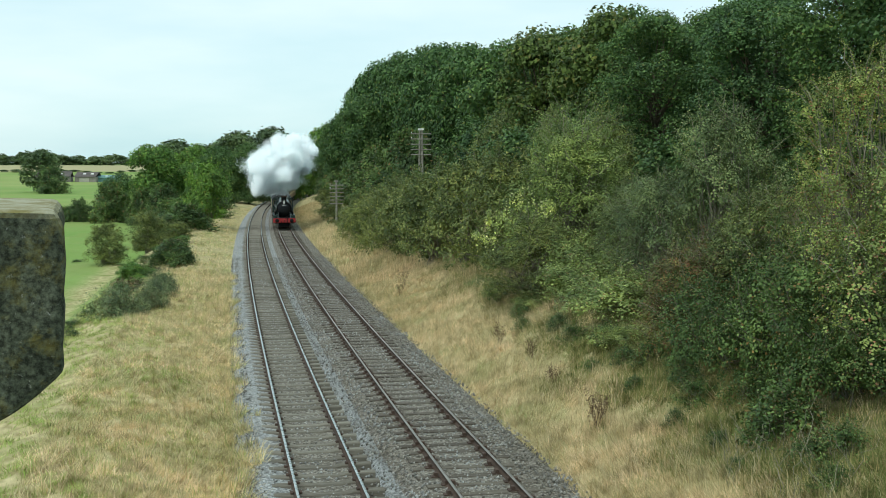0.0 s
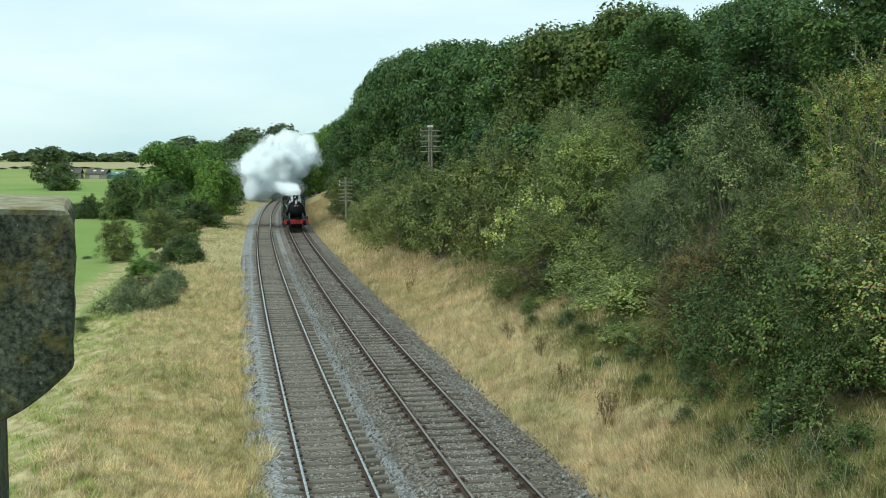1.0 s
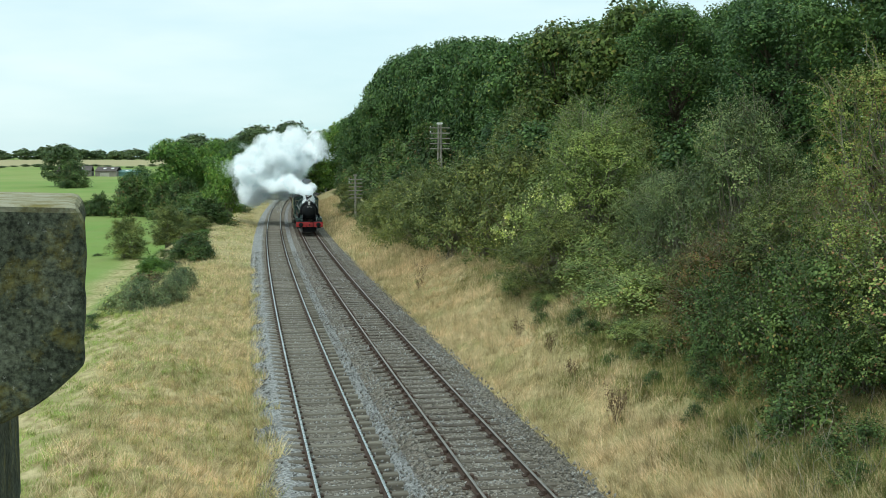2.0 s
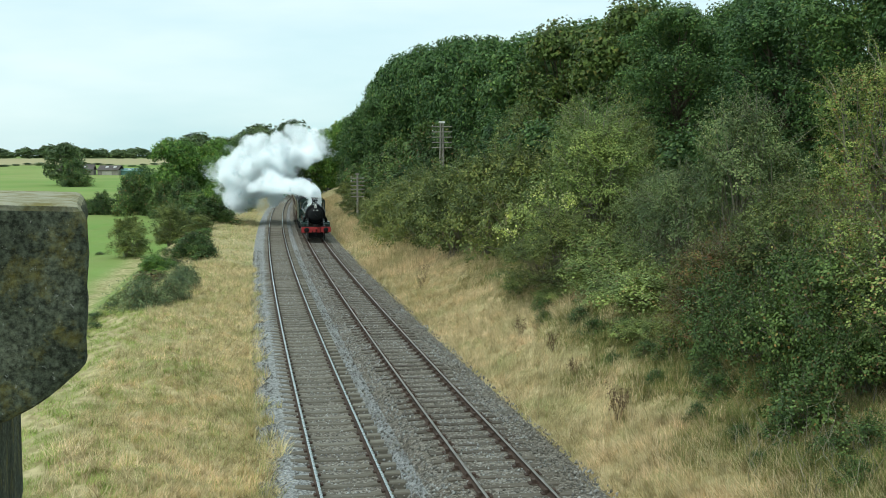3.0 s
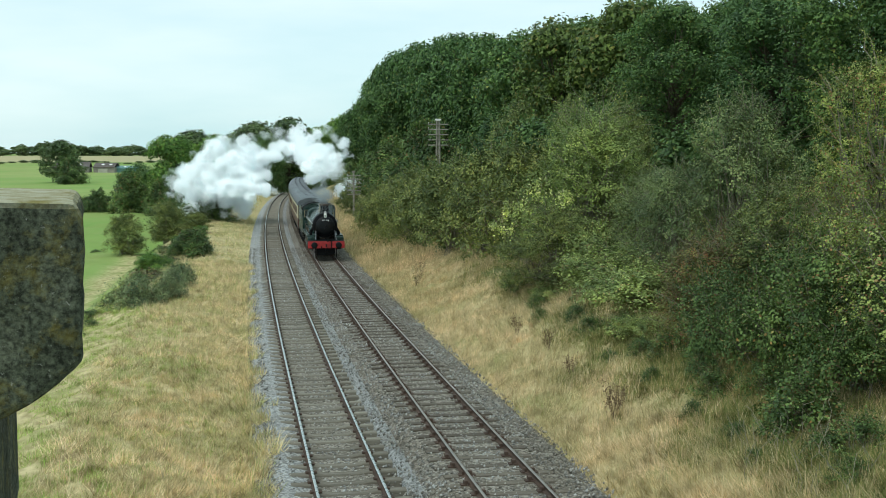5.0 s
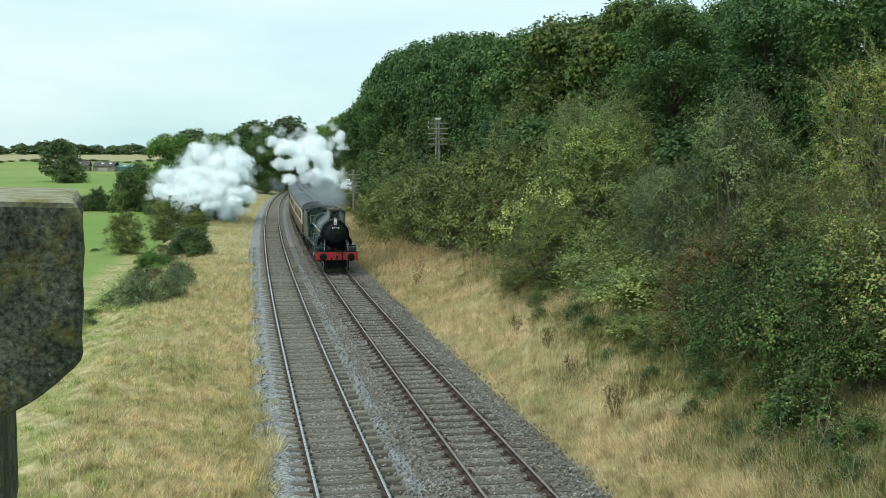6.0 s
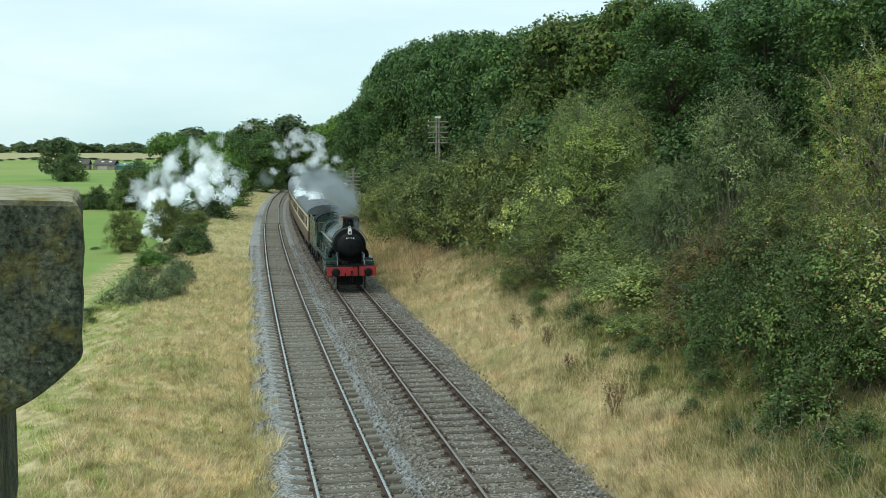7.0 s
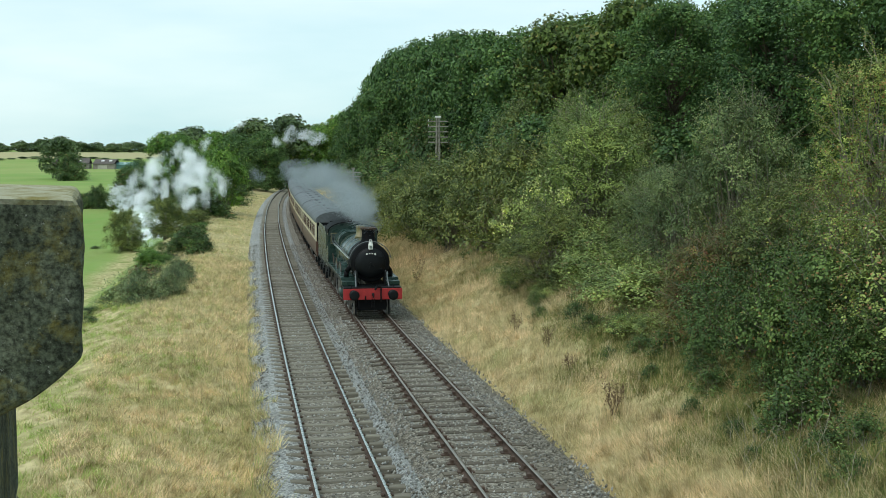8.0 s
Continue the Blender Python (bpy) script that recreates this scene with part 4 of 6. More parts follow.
# ================= the train =================
GREEN = plain_mat("locomotive_green", (0.012, 0.036, 0.028), 0.28, 0.0, 0.25, 1.5, 0.55)
BLACK = plain_mat("black_paint", (0.008, 0.009, 0.010), 0.45, 0.0, 0.35, 2.0, 0.18)
SOOT = plain_mat("sooty_black", (0.009, 0.009, 0.010), 0.65, 0.0, 0.4, 2.5, 0.08)
RED = plain_mat("red_buffer_beam", (0.40, 0.030, 0.030), 0.45, 0.0, 0.2, 3.0, 0.4)
BRASS = plain_mat("brass", (0.40, 0.32, 0.20), 0.42, 1.0, 0.2, 4.0)
COPPER = plain_mat("dull_copper", (0.13, 0.085, 0.065), 0.5, 0.7, 0.25, 4.0)
GUNMETAL = plain_mat("dull_steel", (0.20, 0.205, 0.21), 0.45, 0.8, 0.2, 5.0)
STEEL = plain_mat("bright_steel", (0.55, 0.55, 0.54), 0.35, 1.0, 0.2, 5.0)
WHITE = plain_mat("white_paint", (0.80, 0.79, 0.75), 0.5, 0.0, 0.1, 5.0)
CREAM = plain_mat("coach_cream", (0.66, 0.58, 0.40), 0.4, 0.0, 0.12, 1.5, 0.5)
BROWN = plain_mat("coach_chocolate", (0.105, 0.048, 0.034), 0.4, 0.0, 0.25, 1.5, 0.5)
ROOF = plain_mat("coach_roof_grey", (0.12, 0.128, 0.135), 0.6, 0.0, 0.25, 0.8)
COAL = plain_mat("coal", (0.02, 0.02, 0.02), 0.45, 0.0, 0.5, 6.0)
PANE = Mat("window_glass", 0.03, 0.0, 0.5)
PANE.b.inputs["Transmission Weight"].default_value = 0.85
PANE.colour((0.35, 0.42, 0.42))
PANE = PANE.m
# dark colour stands in for the shade inside the coaches and a barn doorway
DARK = plain_mat("interior_shade", (0.03, 0.03, 0.03), 0.9)
LINING = plain_mat("pale_lining", (0.20, 0.18, 0.12), 0.5)

WHEELS = []   # wheel, x, y, radius
RODS = []     # rod, x, y of its first crank, kind


def make_wheel(r, width, spokes, parent, x, y):
    """A spoked wheel with its bright tyre, axle across."""
    bm = bmesh.new()
    turn = Matrix.Rotation(math.pi / 2, 4, "Y")
    lathe(bm, [(r * 0.16, -width * 0.7), (r * 0.2, -width * 0.5), (r * 0.2, width * 0.5), (r * 0.16, width * 0.7)], 14, turn)
    for i in range(spokes):
        a = 2 * math.pi * i / spokes
        p, q = Vector((0, math.cos(a), math.sin(a))) * r * 0.15, Vector((0, math.cos(a), math.sin(a))) * r * 0.88
        rod(bm, p, q, r * 0.055, r * 0.042, 6)
    if spokes > 10:  # balance weight
        for j in range(5):
            a = 2.2 + j * 0.22
            box(bm, -width * 0.35, width * 0.35, -0.12, 0.12, r * 0.6, r * 0.84, 0, Matrix.Rotation(a, 4, "X"))
    wheel = part("wheel", bm, BLACK, parent)
    bm = bmesh.new()
    ring = [(r * 0.82, -width / 2), (r, -width / 2), (r, width / 2 - 0.02), (r * 1.0, width / 2), (r * 0.82, width / 2)]
    n = 32
    loops = []
    for rr, h in ring:
        loops.append([bm.verts.new((h, rr * math.cos(2 * math.pi * i / n), rr * math.sin(2 * math.pi * i / n))) for i in range(n)])
    for p, q in zip(loops, loops[1:] + loops[:1]):
        for i in range(n):
            bm.faces.new((p[i], p[(i + 1) % n], q[(i + 1) % n], q[i]))
    bmesh.ops.recalc_face_normals(bm, faces=bm.faces)
    part("tyre", bm, STEEL, wheel, "worn steel tyre")
    WHEELS.append((wheel, x, y, r))
    return wheel


def arc_profile(half, z_side, z_top, n=14):
    """Points of a curved roof from one eave to the other."""
    out = []
    for i in range(n + 1):
        a = math.pi * i / n
        out.append((half * math.cos(a), z_side + (z_top - z_side) * math.sin(a) ** 0.8))
    return out


def make_locomotive():
    """A two-cylinder 4-6-0: origin at rail level under the front buffer beam, front towards +y."""
    L = tagged(empty("steam_locomotive"), "dark green steam locomotive with a red buffer beam", "locomotive")
    lie = Matrix.Rotation(math.pi / 2, 4, "X")   # z of a lathe runs to -y

    def barrel(stops, zc, n=36):
        return lathe(bmesh.new(), [(r, h) for r, h in stops], n, Matrix.Translation((0, 0, zc)) @ lie)

    # front end
    beam = part("buffer_beam", box(bmesh.new(), -1.33, 1.33, -0.06, 0.0, 0.80, 1.30, 0.012), RED, L, "bright red buffer beam")
    for x in (-0.87, 0.87):
        bm = bmesh.new()
        m = Matrix.Translation((x, 0, 1.05)) @ Matrix.Rotation(-math.pi / 2, 4, "X")
        lathe(bm, [(0.19, 0.0), (0.19, 0.03), (0.13, 0.05), (0.115, 0.33), (0.08, 0.33), (0.08, 0.42), (0.225, 0.43), (0.225, 0.46), (0.15, 0.475)], 24, m)
        part("buffer", bm, BLACK, beam, "black round buffer", True)
    bm = bmesh.new()
    box(bm, -0.05, 0.05, -0.02, 0.14, 0.98, 1.10, 0.01)
    rod(bm, (0, 0.14, 1.06), (0, 0.22, 0.98), 0.03)
    rod(bm, (0, 0.22, 0.98), (0, 0.12, 0.90), 0.028)
    for z in (0.86, 0.72, 0.60):
        box(bm, -0.07, -0.03, 0.08, 0.13, z - 0.13, z, 0.008)
        box(bm, 0.03, 0.07, 0.08, 0.13, z - 0.13, z, 0.008)
    part("coupling_hook", bm, BLACK, beam)
    bm = bmesh.new()
    rod(bm, (-0.36, 0.05, 0.72), (-0.36, 0.05, 1.36), 0.035)
    rod(bm, (-0.36, 0.05, 1.36), (-0.18, 0.12, 1.42), 0.04)
    rod(bm, (-0.18, 0.12, 1.42), (-0.08, 0.13, 1.25), 0.045)
    part("vacuum_pipe", bm, BLACK, beam)
    bm = bmesh.new()
    rod(bm, (0.34, 0.05, 0.66), (0.34, 0.06, 0.98), 0.035)
    part("steam_heat_pipe", bm, SOOT, beam)
    for x in (-0.75, 0.75):
        bm = bmesh.new()
        box(bm, x - 0.035, x + 0.035, -0.32, -0.22, 0.10, 0.95, 0.01)
        part("guard_iron", bm, SOOT, L)
    part("front_platform", box(bmesh.new(), -1.30, 1.30, -1.35, -0.05, 1.30, 1.35, 0.01), BLACK, L)
    bm = bmesh.new()
    box(bm, -0.62, 0.62, -1.30, -0.22, 0.30, 1.29, 0.02)
    part("frame_stretcher", bm, SOOT, L)
    for x in (-0.64, 0.64):
        bm = bmesh.new()
        extrude_profile(bm, [(-0.02, 0.45), (0.02, 0.45), (0.02, 2.0), (-0.02, 2.0)], -1.5, -0.6)
        box(bm, -0.02, 0.02, -11.0, -1.5, 0.55, 1.45)
        bmesh.ops.translate(bm, verts=bm.verts, vec=(x, 0, 0))
        part("main_frame", bm, BLACK, L)
        bm = bmesh.new()   # sloping struts from the smokebox to the platform
        rod(bm, (x * 1.08, -1.05, 2.05), (x * 1.16, -0.12, 1.36), 0.03)
        part("stay_rod", bm, GUNMETAL, L)
    # running plate, stepping up behind the cylinders
    for x in (-1, 1):
        bm = bmesh.new()
        a, b = sorted((x * 0.66, x * 1.32))
        box(bm, a, b, -11.1, -1.3, 1.62, 1.66, 0.008)
        box(bm, a, b, -1.34, -1.28, 1.32, 1.66, 0.008)
        box(bm, a, b, -1.30, -0.75, 1.35, 1.56, 0.03)
        part("running_plate", bm, GREEN, L)
        bm = bmesh.new()
        box(bm, *sorted((x * 1.29, x * 1.32)), -11.1, -1.3, 1.46, 1.62, 0.004)
        part("valance", bm, BLACK, L)
        # cylinder and its cover
        bm = bmesh.new()
        lathe(bm, [(0.30, 0.0), (0.33, 0.03), (0.33, 1.0), (0.30, 1.03)], 24, Matrix.Translation((x * 1.02, -1.45, 0.93)) @ lie)
        box(bm, x * 1.02 - 0.27, x * 1.02 + 0.27, -2.4, -1.5, 1.1, 1.62, 0.04)
        part("cylinder", bm, GREEN, L, "green outside cylinder", True)
        bm = bmesh.new()
        for z in (1.07, 0.79):
            box(bm, x * 1.02 - 0.05, x * 1.02 + 0.05, -3.6, -2.45, z - 0.03, z + 0.03)
        part("slide_bars", bm, STEEL, L)
        # splashers over the coupled wheels
        for y in (-4.75, -6.88, -9.24):
            bm = bmesh.new()
            pts = [(0.80 * math.cos(math.pi * i / 14), 0.42 * math.sin(math.pi * i / 14)) for i in range(15)]
            extrude_profile(bm, pts, 0, 0.42)
            bmesh.ops.transform(bm, matrix=Matrix.Translation((x * 0.87 + 0.21, y, 1.66)) @ Matrix.Rotation(math.pi / 2, 4, "Z"), verts=bm.verts)
            part("splasher", bm, GREEN, L)
            bm = bmesh.new()
            for i in range(14):
                a, b = pts[i], pts[i + 1]
                rod(bm, (x * 1.09, y + a[0], 1.66 + a[1]), (x * 1.09, y + b[0], 1.66 + b[1]), 0.022, None, 6)
            part("splasher_beading", bm, COPPER, L, "thin dull beading")
    # boiler
    zc = 2.38
    part("smokebox", barrel([(0.86, 0.98), (0.89, 1.02), (0.89, 2.62), (0.84, 2.66)], zc), SOOT, L, "matt black smokebox", True)
    bm = barrel([(0.10, 0.80), (0.40, 0.83), (0.66, 0.89), (0.70, 0.95), (0.70, 1.0)], zc - 0.02, 36)
    door = part("smokebox_door", bm, BLACK, L, "black domed smokebox door", True)
    bm = bmesh.new()
    rod(bm, (0, -0.62, zc - 0.02), (0, -0.84, zc - 0.02), 0.05)
    rod(bm, (0, -0.66, zc - 0.02), (0.10, -0.62, zc - 0.25), 0.018)
    rod(bm, (0, -0.70, zc - 0.02), (-0.16, -0.66, zc - 0.20), 0.018)
    part("door_handle", bm, BLACK, door)
    for z in (zc + 0.26, zc - 0.28):
        part("door_hinge", box(bmesh.new(), -0.55, 0.02, -0.92, -0.84, z - 0.035, z + 0.035, 0.008), BLACK, door)
    # running number on the door: plain pale bars
    for i in range(4):
        part("number_mark", box(bmesh.new(), -0.235 + i * 0.125, -0.165 + i * 0.125, -0.93, -0.835, zc + 0.30, zc + 0.44, 0.004), WHITE, door, "pale bar")
    bm = bmesh.new()
    pts = [(0.97 * math.sin(a), zc + 0.97 * math.cos(a)) for a in np.linspace(-1.35, 1.35, 19)]
    for a, b in zip(pts, pts[1:]):
        rod(bm, (a[0], -0.99, a[1]), (b[0], -0.99, b[1]), 0.022, None, 6)
    for x in (-1, 1):
        rod(bm, (x * 0.947, -0.99, zc + 0.21), (x * 1.0, -9.2, zc + 0.40), 0.022, None, 6)
    part("handrail", bm, GUNMETAL, L, "dull steel handrail")
    bm = barrel([(0.78, 2.62), (0.80, 2.66), (0.84, 4.6), (0.92, 6.9), (0.93, 7.0)], zc, 36)
    part("boiler", bm, GREEN, L, "green tapered boiler", True)
    for y in (2.72, 4.0, 5.4, 6.9):
        r = np.interp(y, [2.66, 4.6, 6.9], [0.80, 0.84, 0.92]) + 0.006
        part("boiler_band", barrel([(r, y), (r + 0.004, y + 0.01), (r + 0.004, y + 0.05), (r, y + 0.06)], zc), LINING, L, "thin orange and black lining", True)
    bm = bmesh.new()
    fb = [(0.92, 1.5), (0.95, 2.7)] + [(0.95 * math.cos(a) ** 0.6, 2.7 + 0.70 * math.sin(a) ** 0.75) for a in np.linspace(0.15, math.pi / 2 - 0.05, 8)]
    fb = fb + [(-x, z) for x, z in fb[::-1]]
    extrude_profile(bm, fb, -9.35, -7.0)
    part("firebox", bm, GREEN, L, "green square-topped firebox", False)
    # chimney, safety valve, lamp
    bm = lathe(bmesh.new(), [(0.46, 3.16), (0.37, 3.27), (0.31, 3.38), (0.30, 3.80), (0.31, 3.82)], 30, Matrix.Translation((0, -1.85, 0)))
    ch = part("chimney", bm, SOOT, L, "black chimney", True)
    bm = lathe(bmesh.new(), [(0.305, 3.81), (0.36, 3.85), (0.385, 3.90), (0.37, 3.94), (0.28, 3.95), (0.26, 3.86)], 30, Matrix.Translation((0, -1.85, 0)))
    part("chimney_cap", bm, COPPER, ch, "dull copper chimney cap", True)
    bm = lathe(bmesh.new(), [(0.30, 3.18), (0.27, 3.30), (0.22, 3.40), (0.21, 3.72), (0.25, 3.80), (0.18, 3.82)], 26, Matrix.Translation((0, -5.3, 0)))
    part("safety_valve_bonnet", bm, BRASS, L, "polished brass safety valve bonnet", True)
    bm = bmesh.new()
    box(bm, -0.10, 0.10, -0.98, -0.78, 2.98, 3.22, 0.03)
    lathe(bm, [(0.08, 3.22), (0.06, 3.28), (0.045, 3.33), (0.055, 3.34)], 14, Matrix.Translation((0, -0.88, 0)))
    rod(bm, (-0.085, -0.88, 3.22), (-0.05, -0.88, 3.42), 0.012, None, 6)
    rod(bm, (0.085, -0.88, 3.22), (0.05, -0.88, 3.42), 0.012, None, 6)
    rod(bm, (-0.05, -0.88, 3.42), (0.05, -0.88, 3.42), 0.012, None, 6)
    lamp = part("head_lamp", bm, WHITE, L, "white oil head lamp")
    bm = lathe(bmesh.new(), [(0.06, 0.0), (0.06, 0.03), (0.04, 0.04)], 16, Matrix.Translation((0, -0.78, 3.11)) @ Matrix.Rotation(-math.pi / 2, 4, "X"))
    part("lamp_lens", bm, PANE, lamp, "glass lamp lens")
    bm = bmesh.new()
    box(bm, -0.03, 0.03, -1.04, -0.84, 2.94, 2.985)
    part("lamp_bracket", bm, BLACK, L)
    for x in (-0.95, 0.0, 0.95):
        part("lamp_iron", box(bmesh.new(), x - 0.02, x + 0.02, -0.04, -0.02, 1.30, 1.50), BLACK, beam)
    # steam pipes down to the cylinders, ejector pipe
    for x in (-1, 1):
        bm = bmesh.new()
        rod(bm, (x * 0.80, -1.75, 2.2), (x * 1.02, -1.80, 1.9), 0.11, None, 14)
        rod(bm, (x * 1.02, -1.80, 1.9), (x * 1.02, -1.85, 1.60), 0.11, None, 14)
        part("steam_pipe", bm, SOOT, L, "", True)
    bm = bmesh.new()
    rod(bm, (0.91, -1.6, 2.52), (1.02, -9.2, 2.62), 0.045, None, 8)
    part("ejector_pipe", bm, STEEL, L, "bright pipe along the boiler")
    # cab
    for x in (-1, 1):
        bm = bmesh.new()
        a, b = sorted((x * 1.27, x * 1.31))
        box(bm, a, b, -10.35, -9.35, 1.35, 2.42)
        box(bm, a, b, -9.62, -9.35, 2.42, 3.15)
        box(bm, a, b, -10.35, -10.15, 2.42, 3.15)
        box(bm, a, b, -10.35, -9.35, 3.05, 3.2)
        box(bm, a, b, -11.2, -10.35, 1.35, 2.2)
        part("cab_side", bm, GREEN, L)
    bm = bmesh.new()
    box(bm, -1.27, 1.27, -9.38, -9.33, 1.35, 2.62)
    for a, b in ((-1.27, -1.16), (-0.78, 0.78), (1.16, 1.27)):
        box(bm, a, b, -9.38, -9.33, 2.62, 3.15)
    extrude_profile(bm, arc_profile(1.27, 3.15, 3.72), -9.38, -9.33)
    part("cab_front", bm, GREEN, L)
    for x in (-0.97, 0.97):
        w = part("cab_window", box(bmesh.new(), x - 0.19, x + 0.19, -9.365, -9.345, 2.62, 3.15), PANE, L, "glass spectacle window")
        bm = bmesh.new()
        for a, b, c, d in ((-0.20, -0.17, 2.6, 3.17), (0.17, 0.20, 2.6, 3.17), (-0.2, 0.2, 2.6, 2.63), (-0.2, 0.2, 3.14, 3.17)):
            box(bm, x + a, x + b, -9.335, -9.315, c, d)
        part("window_rim", bm, BRASS, w, "brass window rim")
    bm = bmesh.new()
    outer, inner = arc_profile(1.34, 3.17, 3.80), arc_profile(1.29, 3.15, 3.75)
    extrude_profile(bm, outer + inner[::-1], -11.5, -9.28)
    part("cab_roof", bm, SOOT, L, "dark grey curved cab roof")
    part("cab_floor", box(bmesh.new(), -1.25, 1.25, -11.3, -9.4, 1.2, 1.34), SOOT, L)
    part("backhead", box(bmesh.new(), -0.8, 0.8, -9.7, -9.4, 1.35, 3.3, 0.1), SOOT, L)
    # wheels and rods
    for x in (-1, 1):
        for y in (-0.95, -3.1):
            make_wheel(0.457, 0.13, 10, L, x * 0.76, y)
        for y in (-4.75, -6.88, -9.24):
            make_wheel(0.914, 0.14, 18, L, x * 0.78, y)
        bm = bmesh.new()
        box(bm, -0.035, 0.035, -4.49, 0.0, -0.06, 0.06, 0.012)
        for y in (0, -2.13, -4.49):
            lathe(bm, [(0.13, -0.05), (0.13, 0.05)], 16, Matrix.Translation((0, y, 0)) @ Matrix.Rotation(math.pi / 2, 4, "Y"))
        RODS.append((part("coupling_rod", bm, STEEL, L, "bright steel coupling rod"), x, "couple"))
        bm = bmesh.new()
        box(bm, -0.035, 0.035, -3.2, 0.0, -0.06, 0.06, 0.012)
        for y in (0, -3.2):
            lathe(bm, [(0.14, -0.05), (0.14, 0.05)], 16, Matrix.Translation((0, y, 0)) @ Matrix.Rotation(math.pi / 2, 4, "Y"))
        RODS.append((part("connecting_rod", bm, STEEL, L, "bright steel connecting rod"), x, "connect"))
        bm = bmesh.new()
        box(bm, -0.07, 0.07, -0.15, 0.15, -0.11, 0.11, 0.02)
        rod(bm, (0, 0.1, 0), (0, 1.15, 0), 0.04)
        RODS.append((part("crosshead", bm, STEEL, L, "bright steel crosshead"), x, "cross"))
    return L


def make_tender():
    """Straight-sided six-wheeled tender; origin at its front, at rail level."""
    T = tagged(empty("tender"), "dark green straight-sided tender loaded with coal", "tender")
    bm = bmesh.new()
    box(bm, -1.28, 1.28, -6.9, -0.1, 1.30, 3.02, 0.05)
    part("tank", bm, GREEN, T, "dark green flat-sided tank")
    bm = bmesh.new()
    for x in (-1, 1):
        box(bm, *sorted((x * 1.24, x * 1.28)), -6.0, -0.1, 3.02, 3.28, 0.01)
    box(bm, -1.24, 1.24, -0.2, -0.14, 3.02, 3.3, 0.01)
    part("coping_plate", bm, GREEN, T)
    bm = bmesh.new()
    rng = random.Random(8)
    for i in range(220):
        x, y = rng.uniform(-1.1, 1.1), rng.uniform(-4.8, -0.35)
        z = 3.02 + 0.42 * (1 - (x / 1.25) ** 2) * (1 - ((y + 2.4) / 2.9) ** 2) * rng.random() ** 0.4
        r = rng.uniform(0.07, 0.16)
        bmesh.ops.create_icosphere(bm, subdivisions=1, radius=r, matrix=Matrix.Translation((x, y, z)) @ Euler((rng.random() * 3, rng.random() * 3, 0)).to_matrix().to_4x4() @ Matrix.Diagonal((1, rng.uniform(0.6, 1), rng.uniform(0.5, 0.9), 1)))
    part("coal_load", bm, COAL, T, "heap of black coal")
    bm = bmesh.new()
    for x in (-1, 1):
        box(bm, *sorted((x * 1.05, x * 1.12)), -6.9, -0.1, 0.62, 1.22)
        for y in (-1.15, -3.45, -5.75):
            box(bm, *sorted((x * 1.08, x * 1.24)), y - 0.16, y + 0.16, 0.45, 0.80, 0.03)
            box(bm, *sorted((x * 1.12, x * 1.20)), y - 0.55, y + 0.55, 0.86, 0.98, 0.02)
    box(bm, -1.3, 1.3, -7.0, 0.0, 1.22, 1.30)
    part("underframe", bm, BLACK, T)
    part("buffer_beam", box(bmesh.new(), -1.3, 1.3, -7.06, -7.0, 0.85, 1.3), BLACK, T)
    for x in (-1, 1):
        for y in (-1.15, -3.45, -5.75):
            make_wheel(0.627, 0.13, 12, T, x * 0.76, y)
    return T


